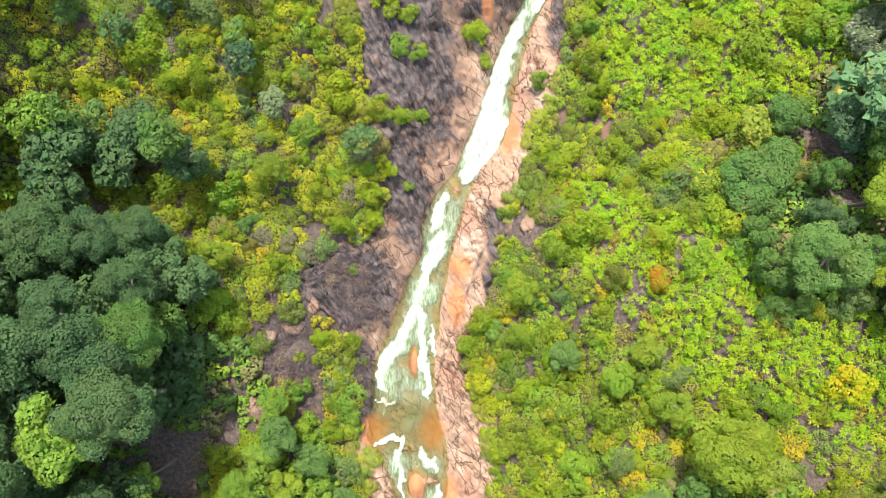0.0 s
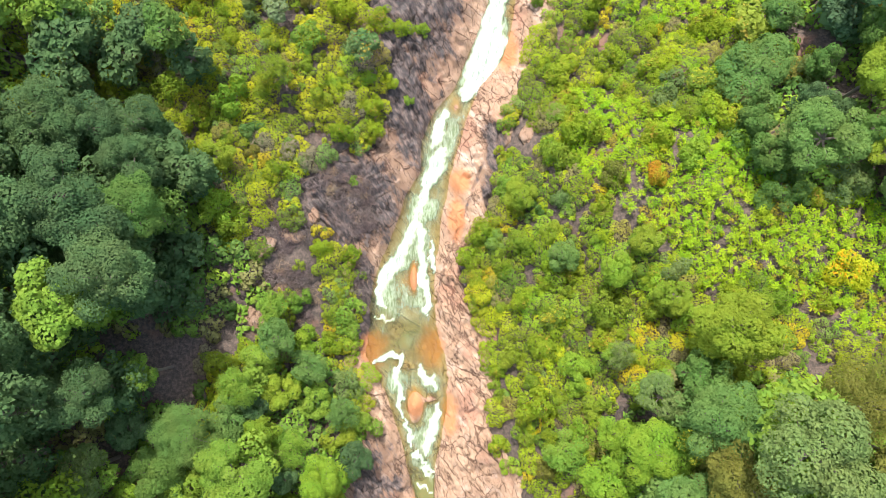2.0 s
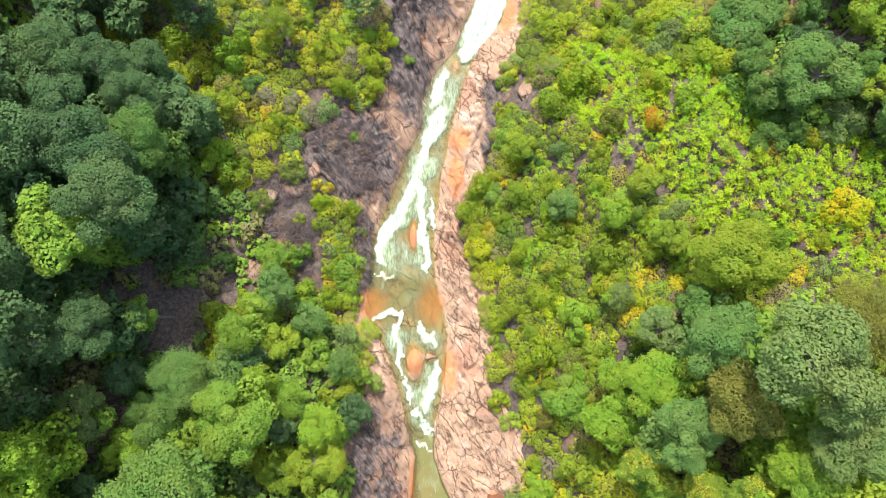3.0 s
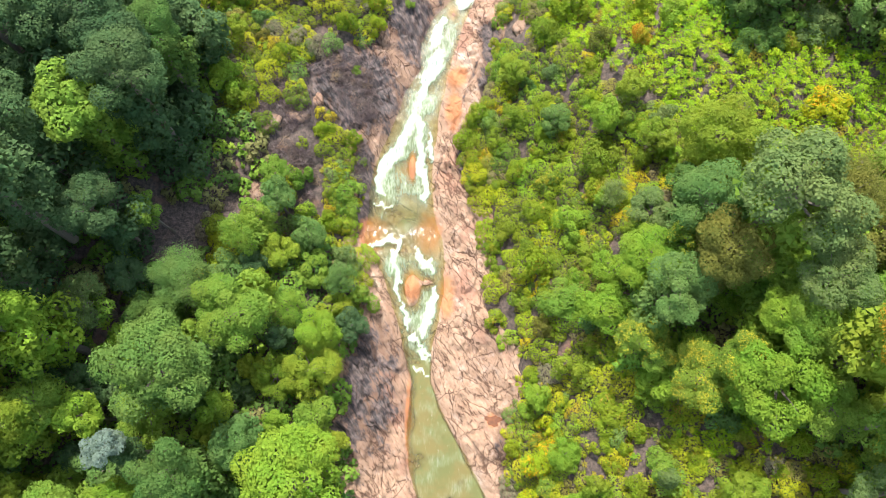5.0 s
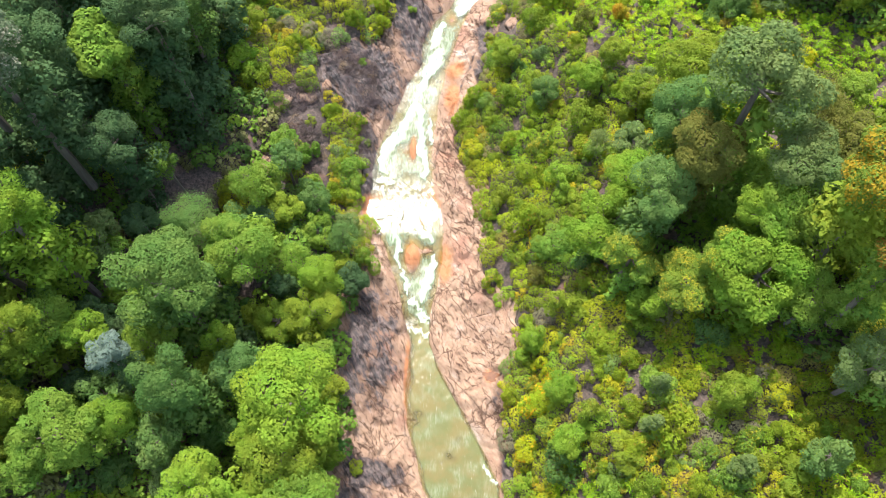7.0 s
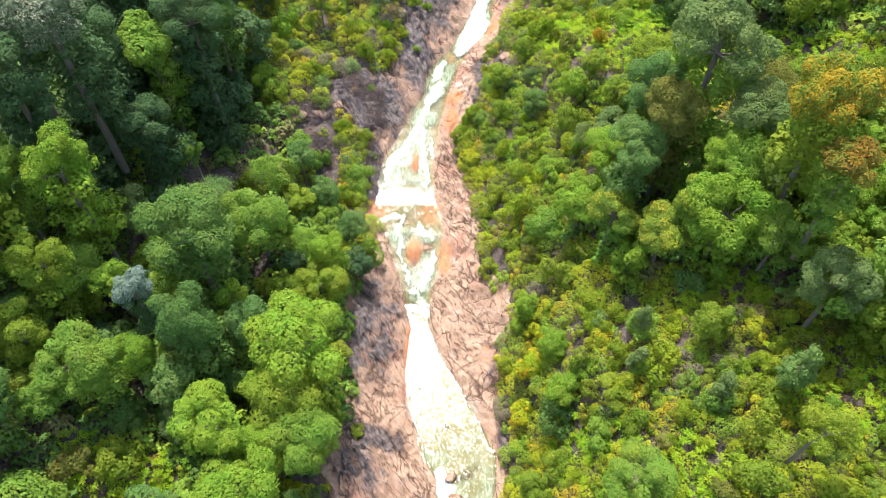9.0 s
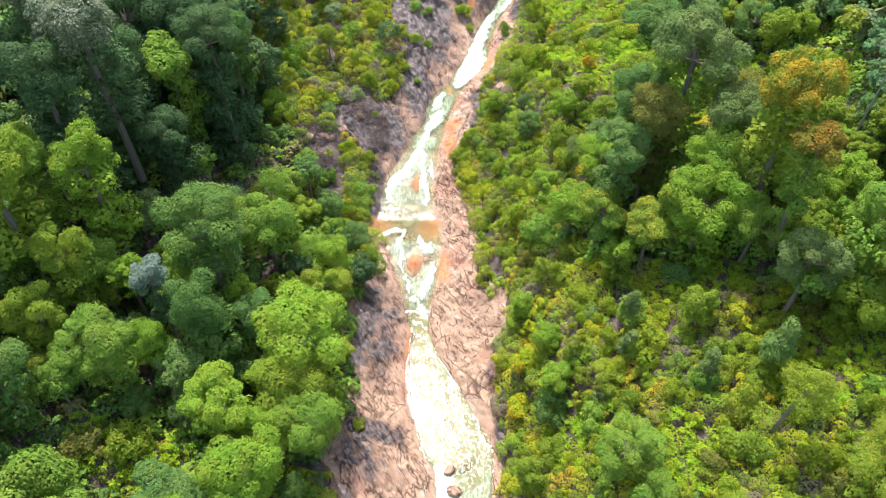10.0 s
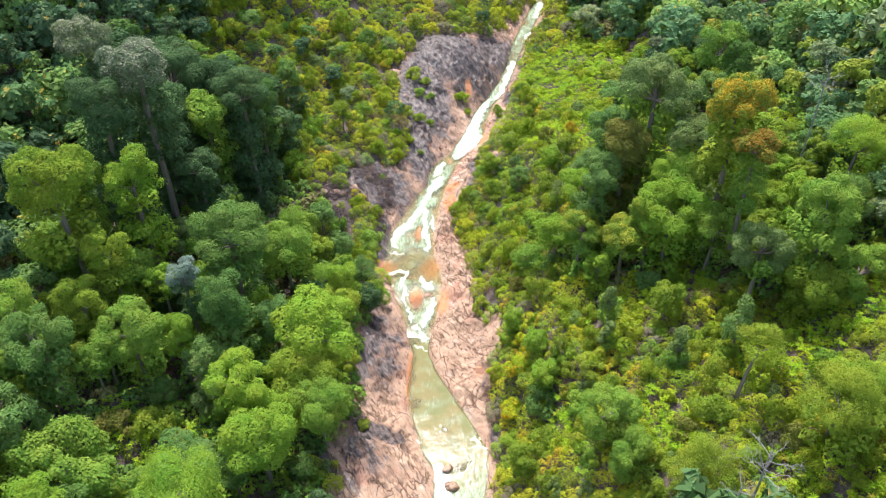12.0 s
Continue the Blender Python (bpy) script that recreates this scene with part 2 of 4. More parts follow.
    for more in (joints(1.3, 24, 3.0, 0.045, 0.5, 0.46), joints(0.3, -30, 1.8, 0.016, 0.3, 0.44), cracks(0.7, 42, 4.0, 0.02, 0.22)):
        both = nodes.new("ShaderNodeMath")
        both.operation = "MULTIPLY"
        links.new(line, both.inputs[0])
        links.new(more, both.inputs[1])
        line = both.outputs[0]
    drowned = nodes.new("ShaderNodeMath")
    drowned.operation = "MAXIMUM"
    links.new(line, drowned.inputs[0])
    links.new(ramp(nodes, links, rust.outputs["Fac"], 0.1, 0.5), drowned.inputs[1])
    col = mixrgb(nodes, links, drowned.outputs[0], mixrgb(nodes, links, 1.0, col, (0.42, 0.36, 0.34), "MULTIPLY"), col)
    links.new(col, bsdf.inputs["Base Color"])
    rough = nodes.new("ShaderNodeMapRange")
    rough.inputs[3].default_value, rough.inputs[4].default_value = 0.8, 0.4
    links.new(ramp(nodes, links, sa.outputs[0], 1.1, 1.7), rough.inputs[0])
    links.new(rough.outputs[0], bsdf.inputs["Roughness"])
    h = mixrgb(nodes, links, 0.6, crust.outputs[0], line, "ADD")
    h = mixrgb(nodes, links, 0.5, h, mid.outputs[0], "ADD")
    h = mixrgb(nodes, links, 0.15, h, fine.outputs[0], "ADD")
    bump = nodes.new("ShaderNodeBump")
    bump.inputs["Strength"].default_value, bump.inputs["Distance"].default_value = 0.9, 0.2
    links.new(h, bump.inputs["Height"])
    links.new(bump.outputs[0], bsdf.inputs["Normal"])
    return m


def water_material():
    """Milky green stream water over rock; foam and depth come from mesh attributes."""
    m, nodes, links, bsdf = material("stream_water")
    co = world_coord(nodes, links)
    flow = world_coord(nodes, links, (1.0, 0.45, 1.0), radians(-12))
    rush = world_coord(nodes, links, (1.5, 0.38, 1.0), radians(14))
    foam, depth = nodes.new("ShaderNodeAttribute"), nodes.new("ShaderNodeAttribute")
    foam.attribute_name, depth.attribute_name = "foam", "depth"
    murk = noise_tex(nodes, links, 0.3, 4, coord=co)
    ripple = noise_tex(nodes, links, 5.5, 3, 0.55, coord=flow)
    # wavelets: small facets, each with a lean of its own
    chop = nodes.new("ShaderNodeAttribute")
    chop.attribute_name = "chop"
    lean = None
    for size in (10.0, 16.0):
        cell = noise_tex(nodes, links, size, coord=flow, kind="ShaderNodeTexVoronoi")
        off = nodes.new("ShaderNodeVectorMath")
        off.operation = "SUBTRACT"
        links.new(cell.outputs["Color"], off.inputs[0])
        off.inputs[1].default_value = (0.5, 0.5, 0.5)
        if lean:
            both = nodes.new("ShaderNodeVectorMath")
            links.new(lean, both.inputs[0])
            links.new(off.outputs[0], both.inputs[1])
            lean = both.outputs[0]
        else:
            lean = off.outputs[0]
    much = nodes.new("ShaderNodeVectorMath")
    much.operation = "SCALE"
    links.new(lean, much.inputs[0])
    links.new(chop.outputs["Fac"], much.inputs["Scale"])
    froth = noise_tex(nodes, links, 2.6, 9, 0.74, coord=rush)
    body = mixrgb(nodes, links, ramp(nodes, links, murk.outputs[0], 0.4, 0.6), (0.125, 0.132, 0.048), (0.16, 0.135, 0.05))
    fm = nodes.new("ShaderNodeMath")
    fm.operation = "MULTIPLY_ADD"
    links.new(froth.outputs[0], fm.inputs[0])
    fm.inputs[1].default_value = 4.4
    links.new(foam.outputs["Fac"], fm.inputs[2])
    milk = ramp(nodes, links, foam.outputs["Fac"], 0.05, 0.6)
    stir = nodes.new("ShaderNodeAttribute")
    stir.attribute_name = "stir"
    jade = mixrgb(nodes, links, ramp(nodes, links, froth.outputs[0], 0.4, 0.6), (0.14, 0.19, 0.105), (0.34, 0.42, 0.31))
    body = mixrgb(nodes, links, stir.outputs["Fac"], body, jade)
    body = mixrgb(nodes, links, milk, body, (0.42, 0.48, 0.38))
    links.new(body, bsdf.inputs["Base Color"])
    bsdf.inputs["Roughness"].default_value = 0.6
    bsdf.inputs["Specular IOR Level"].default_value = 0.0
    bump = nodes.new("ShaderNodeBump")
    bump.inputs["Strength"].default_value, bump.inputs["Distance"].default_value = 0.3, 0.03
    links.new(ripple.outputs[0], bump.inputs["Height"])
    tilt = nodes.new("ShaderNodeVectorMath")
    links.new(bump.outputs[0], tilt.inputs[0])
    links.new(much.outputs[0], tilt.inputs[1])
    wavelet = nodes.new("ShaderNodeVectorMath")
    wavelet.operation = "NORMALIZE"
    links.new(tilt.outputs[0], wavelet.inputs[0])
    clear = nodes.new("ShaderNodeBsdfTransparent")
    clear.inputs[0].default_value = (0.78, 0.82, 0.6, 1)
    mix1 = nodes.new("ShaderNodeMixShader")
    links.new(ramp(nodes, links, depth.outputs["Fac"], 0.0, 0.75), mix1.inputs[0])
    links.new(clear.outputs[0], mix1.inputs[1])
    links.new(bsdf.outputs[0], mix1.inputs[2])
    gloss = nodes.new("ShaderNodeBsdfGlossy")
    calm = nodes.new("ShaderNodeMapRange")
    calm.inputs[3].default_value, calm.inputs[4].default_value = 0.11, 0.34
    links.new(stir.outputs["Fac"], calm.inputs[0])
    links.new(calm.outputs[0], gloss.inputs["Roughness"])
    links.new(wavelet.outputs[0], gloss.inputs["Normal"])
    fres = nodes.new("ShaderNodeFresnel")
    fres.inputs[0].default_value = 1.33
    links.new(bump.outputs[0], fres.inputs["Normal"])
    keen = nodes.new("ShaderNodeMapRange")
    keen.inputs[3].default_value, keen.inputs[4].default_value = 1.0, 0.16
    links.new(stir.outputs["Fac"], keen.inputs[0])
    shine = nodes.new("ShaderNodeMath")
    shine.operation = "MULTIPLY"
    links.new(fres.outputs[0], shine.inputs[0])
    links.new(keen.outputs[0], shine.inputs[1])
    mix2 = nodes.new("ShaderNodeMixShader")
    links.new(shine.outputs[0], mix2.inputs[0])
    links.new(mix1.outputs[0], mix2.inputs[1])
    links.new(gloss.outputs[0], mix2.inputs[2])
    white = nodes.new("ShaderNodeBsdfDiffuse")
    streaks = noise_tex(nodes, links, 3.2, 6, 0.7, coord=grain_coord(nodes, links, -14, 6.0))
    links.new(mixrgb(nodes, links, ramp(nodes, links, streaks.outputs[0], 0.4, 0.6), (0.17, 0.23, 0.19), (0.8, 0.82, 0.8)), white.inputs[0])
    fb = nodes.new("ShaderNodeBump")
    fb.inputs["Strength"].default_value, fb.inputs["Distance"].default_value = 0.7, 0.2
    links.new(froth.outputs[0], fb.inputs["Height"])
    links.new(fb.outputs[0], white.inputs["Normal"])
    mix3 = nodes.new("ShaderNodeMixShader")
    links.new(ramp(nodes, links, fm.outputs[0], 2.62, 3.6), mix3.inputs[0])
    links.new(mix2.outputs[0], mix3.inputs[1])
    links.new(white.outputs[0], mix3.inputs[2])
    links.new(mix3.outputs[0], nodes["Material Output"].inputs[0])
    return m


SOIL, ROCK, WATER = soil_material(), rock_material(), water_material()


# the lie of the land: the stream runs towards -y between two steep slopes
def table(text):
    a = np.array([[float(v) for v in row.split()] for row in text.strip().split(";")])
    return a[np.argsort(a[:, 0])]


LEVEL = table("-120 -3; -75 -1.2; -53 -0.7; -48 -0.56; -30 -0.5; -28.5 -0.2; -24 0; -20.5 0.5; -16 0.55; -12.5 0.85; -10 1.05; -4 1.8; 3 2.3; 11 2.7; 25 4.6; 30 5.2; 40 7; 60 10; 120 22; 400 60")
# y, water's left and right edge, bare rock's left and right edge
BED = table("""-120 -1 6 -9 8; -60 -1 6 -9 8; -53 0.4 6.1 -9.4 7; -50.6 0.4 6.4 -10.1 7.2; -48 -1.2 6.5 -10.4 7.6; -45 -2 5.2 -8.9 7.2;
-41.7 -3 3.5 -8.4 6.6; -38.5 -3.3 1.7 -9 6.8; -36 -3.1 0.3 -9.6 7.1; -33 -2.8 -0.8 -9.9 7.8; -30 -3.7 -0.8 -9.4 7.8; -27 -4.4 -0.1 -8.3 4.8;
-24 -5.4 0.5 -6.9 4.1; -20.8 -6.6 0.7 -7.7 5; -17.6 -8.4 0.4 -8.7 4.6; -14.5 -8 -0.6 -8.6 4.2; -10 -7.7 -0.9 -8.2 2.3; -6.9 -6.4 -0.5 -8.7 2.3;
-3.8 -5.1 -0.2 -12.2 4; -0.8 -4.2 0.4 -14 5.2; 2.2 -2.4 1 -11.6 5.8; 5.3 -2.4 1.9 -6 5.8; 8.3 -1.2 2.8 -5.5 7; 11.3 1.2 4 -6 7.3;
14.3 2.5 6.5 -6.5 8.5; 17.3 3.8 7.4 -7.5 10.6; 20.2 4.7 7.8 -8 11.4; 23.2 5.6 8.6 -8.4 12.4; 26 6.8 9.4 -8.6 13; 29 8.4 11 -8.2 13.2;
34 10.6 12.8 -7 14.3; 38 11.8 13.9 -5 15.3; 42 12.6 15 1.5 16.3; 46 13.4 16.3 10 17.4; 55 16.2 19.2 15 20.4; 64 19.2 21.7 18.4 23; 120 40 43 38 45; 400 120 124 118 126""")


def level(y):
    return np.interp(y, LEVEL[:, 0], LEVEL[:, 1])


def bed(y):
    return [np.interp(y, BED[:, 0], BED[:, k]) for k in (1, 2, 3, 4)]


def waves(x, y, size, seed, octaves=3):
    """Cheap smooth relief between about -1 and 1 from crossed sines with warped phases."""
    r = np.random.RandomState(seed)
    out = 0
    for o in range(octaves):
        for _ in range(4):
            a, p, q = r.uniform(0, 6.28), r.uniform(0, 6.28), r.uniform(0, 6.28)
            k = 6.28 / (size / 1.9**o) * r.uniform(0.75, 1.3)
            u, v = x * math.cos(a) + y * math.sin(a), -x * math.sin(a) + y * math.cos(a)
            out = out + np.sin(k * u + p + 1.1 * np.sin(0.55 * k * v + q)) * 0.5**o / 3.0
    return out


def bump_at(x, y, cx, cy, rx, ry, h):
    return h * np.exp(-((x - cx) / rx) ** 2 - ((y - cy) / ry) ** 2)


def land(x, y):
    """Height of the firm ground, rock and soil alike."""
    x, y = np.asarray(x, float), np.asarray(y, float)
    wl, wr, rl, rr = bed(y)
    s = level(y)
    dl, dr = np.maximum(wl - x, 0), np.maximum(x - wr, 0)
    left = np.interp(dl, [0, 0.5, 3, 8, 14, 20, 28, 40, 55, 80, 140, 600], [0, 0.35, 1.3, 3.4, 4.8, 5.7, 7.4, 12, 20, 35, 62, 160])
    up = np.interp(dr, [0, 0.5, 4, 8, 14, 18, 24, 30, 40, 60, 100, 600], [0, 0.3, 2.4, 3.7, 4.9, 6.6, 9.8, 11.8, 14, 22, 42, 150])
    low = np.interp(x, [4, 6, 7.5, 8.5, 10, 12, 14, 17, 20, 24.5, 30, 36, 46, 66, 110, 610], [1.0, 1.6, 3.2, 4.6, 6.2, 8.2, 10.2, 12, 13.3, 15, 16.4, 18.4, 23, 36, 62, 160])
    low = np.minimum(low, np.interp(dr, [0, 0.5, 3, 5, 8, 12, 600], [0, 0.3, 1.2, 3.5, 8, 14, 600]))
    k = np.clip((y + 30) / 38, 0, 1)
    right = up * k + low * (1 - k)
    half = np.maximum((wr - wl) / 2, 0.4)
    u = np.clip(1 - np.abs((x - (wl + wr) / 2) / half), 0, 1)
    deep = np.where(y < -30.5, 1.2, 0.55) * np.minimum(u * 2.2, 1) ** 0.8 * (u > 0)
    z = s + left + right - deep
    out = np.clip((np.maximum(rl - x, x - rr)) / 6, 0, 1)
    z = z + out * (waves(x, y, 16, 3) * 0.9 + waves(x, y, 5, 5) * 0.3)
    z = z + bump_at(x, y, 18, 0, 9, 9, 3.2) * out
    z = z - bump_at(x, y, -34, 14, 9, 8, 2.6)
    z = z + bump_at(x, y, 2.5, 34, 6.5, 6, 3.2) * (x < wl + 0.2) * np.clip((wl - x) / 1.5, 0, 1)
    for cx, cy, rx, ry, h in ((-2.9, -23.2, 0.9, 1.9, 1.1), (-3.1, -9.4, 0.5, 1.6, 0.9), (-3.9, -18.9, 0.9, 0.5, 0.5), (-1.2, -22.4, 0.8, 0.7, 0.6), (-2.2, -31.0, 0.5, 0.4, 0.9), (1.4, 9.3, 0.8, 1.5, 0.5)):
        z = z + bump_at(x, y, cx, cy, rx, ry, h)
    return z


def grid_mesh(name, X, Y, Z, attributes=()):
    """A sheet of quads from equal arrays of rows and columns."""
    n, m = X.shape
    verts = np.stack([X, Y, Z], -1).reshape(-1, 3)
    i = np.arange(n * m).reshape(n, m)
    quads = np.stack([i[:-1, :-1], i[:-1, 1:], i[1:, 1:], i[1:, :-1]], -1).reshape(-1, 4)
    me = bpy.data.meshes.new(name)
    me.from_pydata(verts.tolist(), [], quads.tolist())
    me.polygons.foreach_set("use_smooth", np.ones(len(quads), bool))
    for key, values in attributes:
        me.attributes.new(key, "FLOAT", "POINT").data.foreach_set("value", np.asarray(values, np.float32).ravel())
    me.update()
    return me


def spaced(fine, step, far):
    """Even steps over the span fine, then growing steps out to far on both ends."""
    a = list(np.arange(fine[0], fine[1] + step, step))
    lo, hi, d = a[0], a[-1], step
    while lo > far[0] or hi < far[1]:
        d *= 1.22
        lo, hi = lo - d, hi + d
        a = [lo] + a + [hi]
    return np.array(a)


def build_ground():
    X, Y = np.meshgrid(spaced((-60, 60), 0.8, (-1500, 1500)), spaced((-80, 90), 0.8, (-1500, 1500)))
    _, _, rl, rr = bed(Y)
    inside = np.clip(np.minimum(X - rl, rr - X) / 1.2 + 0.6, 0, 1)
    Z = land(X, Y) - inside * 1.0
    ob = new("ground", grid_mesh("ground", X, Y, Z))
    ob.data.materials.append(SOIL)
    tagged(ob, "steep forest floor of dark soil and leaf litter", "ground", kind="structure")


def strand_field(X, Y, points):
    """1 on the middle of a run of (x, y, width), falling to 0 at its width."""
    best = np.zeros_like(X)
    for (x0, y0, w0), (x1, y1, w1) in zip(points[:-1], points[1:]):
        dx, dy = x1 - x0, y1 - y0
        t = np.clip(((X - x0) * dx + (Y - y0) * dy) / (dx * dx + dy * dy + 1e-9), 0, 1)
        d = np.hypot(X - x0 - t * dx, Y - y0 - t * dy)
        best = np.maximum(best, np.clip(1.25 * (1 - d / (0.58 * (w0 + t * (w1 - w0)) + 0.1)), 0, 1) * np.clip(0.5 + 0.3 * (w0 + t * (w1 - w0)), 0, 1))
    return best


FAULT = [(4.2, 2.6, 0.35), (2.4, -2.4, 0.35), (1.0, -6.3, 0.35), (0.2, -8.2, 0.35), (-0.7, -12.0, 0.35)]


def build_rock():
    ys, us = np.concatenate([np.arange(-140, -60, 1.5), np.arange(-60, 70, 0.22), np.arange(70, 150, 1.5)]), np.linspace(0, 1, 125)
    Y, U = np.meshgrid(ys, us, indexing="ij")
    _, _, rl, rr = bed(Y)
    lo, hi = rl - 2.2 + waves(Y, Y * 0, 7, 11) * 0.9, rr + 1.8 + waves(Y, Y * 0, 6, 12) * 0.7
    X = lo + (hi - lo) * U
    wl, wr, _, _ = bed(Y)
    dry = np.clip(np.maximum(wl - X, X - wr) / 1.2, 0, 1)
    # joint blocks: each a tilted facet with its own lift
    def blocks(count, seed, lift, tilt):
        r = np.random.RandomState(seed)
        cx, cy = r.uniform(-13, 16, count), r.uniform(-66, 78, count)
        cx += np.clip((cy - 15) * 0.3, 0, 20)
        h, gx, gy = r.uniform(-lift, lift, count), r.uniform(-tilt, tilt, count), r.uniform(-tilt, tilt, count)
        c, q = math.cos(radians(-38)), math.sin(radians(-38))
        u, v = (cx * c - cy * q), (cx * q + cy * c) * 0.45
        out = np.zeros_like(X)
        wx, wy = X + 0.5 * waves(X, Y, 2.4, seed + 7), Y + 0.5 * waves(X, Y, 2.1, seed + 8)
        for k in range(len(X)):
            a, b = wx[k] * c - wy[k] * q, (wx[k] * q + wy[k] * c) * 0.45
            mask = np.abs(cy - np.clip(Y[k, 0], -61, 73)) < 5
            d = (a[:, None] - u[mask]) ** 2 + (b[:, None] - v[mask]) ** 2
            i = np.nonzero(mask)[0][np.argmin(d, 1)]
            out[k] = h[i] + gx[i] * (X[k] - cx[i]) + gy[i] * (Y[k] - cy[i])
        return np.clip(out, -0.5, 0.5)
    slab = blocks(1500, 51, 0.22, 0.2) + blocks(4200, 52, 0.06, 0.14)
    rough = waves(X, Y, 3.2, 31) * 0.16 + waves(X, Y, 1.1, 32) * 0.06
    edge = np.clip(1 - np.minimum(U, 1 - U) / 0.07, 0, 1)
    grain = np.abs(waves(X * 0.78 + Y * 0.62, (-X * 0.62 + Y * 0.78) * 0.22, 1.6, 33)) * 0.2
    Z = land(X, Y) + dry * (slab + rough * 0.6 + grain * 0.4) + (1 - dry) * rough * 0.35 - edge * 1.5 + 0.05
    # one long fault beside the rapids, and the hollow of a puddle
    fault = strand_field(X + 0.15 * waves(X, Y, 1.2, 36), Y, FAULT)
    Z -= 0.4 * fault
    hollow = np.clip((1.7 - np.hypot((X - 5.7) / 0.9, (Y + 37) / 0.65) - 0.3 * waves(X, Y, 1.5, 37)) / 0.6, 0, 1)
    Z = Z * (1 - hollow) + (float(land(5.7, -37)) - 0.1) * hollow
    def blob(cx, cy, rx, ry, turn=0.0):
        c, s = math.cos(radians(turn)), math.sin(radians(turn))
        u, v = (X - cx) * c + (Y - cy) * s, -(X - cx) * s + (Y - cy) * c
        return np.clip(1.35 - np.sqrt((u / rx) ** 2 + (v / ry) ** 2), 0, 1)
    stain = 0
    for spot in ((-3.8, 23, 6.2, 13, 8), (-4.5, 10, 3.2, 9, 12), (-10, -1, 6.5, 6, 10), (1.5, 34, 11, 10, 0), (9.5, 40, 5, 8, -20), (4.8, 31, 3.2, 4, 0), (-8.4, -34, 2.0, 9, -4, 0.8), (-6.9, -34, 3.8, 10, -4, 0.66), (4.5, -30, 3.4, 4, 20, 0.3), (6.5, -40, 1.2, 4, 0, 0.45), (-6.4, -46.8, 3.6, 1.7, -8), (-7.2, -50.0, 3.6, 4.6, 0, 0.62), (5.2, -1.2, 1.1, 2.6, 12), (6.2, 2.5, 1.1, 2, 0), (12.6, 26, 1.8, 4, 0), (5.6, 4, 1.3, 4, 10), (3.5, -8, 1.5, 4, -10), (-8.3, -12, 1.2, 7, 0), (7.4, -47, 1, 3, 0)):
        stain = np.maximum(stain, np.minimum(blob(*spot[:5]), 1) * (spot[5] if len(spot) > 5 else 1))
    stain = np.maximum(stain, fault * 0.9)
    stain = stain * 0.9 + 0.12 * np.clip(waves(X, Y, 4, 35), -1, 1) * (stain > 0)
    rust = 0
    for spot in ((-7.3, -17, 1.8, 2.4), (-1.3, -17, 1.8, 3), (1.8, 1, 1.4, 1.8), (0.8, -24, 1.2, 2.6), (-3.2, -8.5, 1.4, 3.4), (1.5, -3, 1.1, 3), (5.6, -37, 0.8, 0.9), (-2.9, -23, 1.2, 2), (7, 15, 1.2, 3), (-3.1, -37, 0.4, 5), (4.6, 27.5, 0.7, 2)):
        rust = np.maximum(rust, blob(*spot))
    ob = new("bedrock", grid_mesh("bedrock", X, Y, Z, (("stain", stain), ("rust", rust))))
    ob.data.materials.append(ROCK)
    tagged(ob, "pink granite stream bed with dark stained faces and joints", "rock", kind="structure")


FOAM = [
    [(20.5, 62, 2.2), (19.2, 57, 1.6)], [(18.3, 51, 1.0), (17.2, 49, 2.8), (16.6, 47, 1.2)],
    [(13.4, 39.5, 1.4), (12.2, 35, 1.6), (11.2, 31, 1.3), (9.9, 28, 1.0)],
    [(8.6, 27.5, 0.8), (6.7, 23.5, 1.6), (5.5, 19, 2.5), (4.6, 15.5, 3.6), (3.4, 12.2, 3.0), (2.6, 10.4, 1.3)],
    [(5.6, 15.8, 3.0), (4.2, 11, 1.2), (3.7, 9.6, 0.4)], [(0.2, 8.5, 1.0), (-0.8, 5.5, 1.4)],
    [(-0.1, 4.4, 0.9), (-0.8, 2.6, 2.2), (-1.8, 0.4, 1.4), (-2.6, -2, 0.7)],
    [(-2.6, -2.2, 0.9), (-3.6, -5, 1.3), (-4.8, -7.4, 1.9), (-6.2, -9.2, 2.2), (-7.0, -10.6, 1.0), (-6.2, -12.6, 0.7)],
    [(-2.6, -3.6, 0.8), (-2.2, -6.8, 1.3), (-2.2, -9.6, 1.9), (-1.6, -11.6, 1.3), (-1.5, -13.4, 0.5)],
    [(-1.2, -5.5, 0.5), (-0.9, -8.6, 0.8)], [(-7.4, -13.6, 0.3), (-6.2, -14.0, 0.2), (-5.4, -14.0, 0.2)],
    [(-6.9, -18.2, 0.8), (-5.6, -17.7, 1.1), (-4.6, -18.3, 0.9)], [(-4.4, -17.8, 0.9), (-4.9, -20.4, 0.7), (-4.5, -22.5, 1.0), (-4.2, -24.0, 0.6), (-3.3, -27.4, 0.4)],
    [(-2.6, -18.9, 0.7), (-1.4, -20.4, 1.5), (-0.7, -21.3, 0.5)], [(-0.5, -22.9, 0.5), (-0.9, -25.2, 1.3), (-1.5, -26.8, 1.2), (-1.9, -28.4, 0.5)],
    [(-3.0, -28.2, 0.5), (-1.8, -29.6, 0.6), (-1.0, -30.6, 0.5)], [(-2.9, -31.6, 0.4), (-1.6, -31.9, 0.5), (-1.1, -32.4, 0.4)],
    [(0.8, -49.8, 1.0), (1.3, -51.4, 2.6), (2.0, -54, 2.4), (2, -60, 3)], [(5.0, -45.5, 0.4), (5.8, -47.6, 0.5)],
]


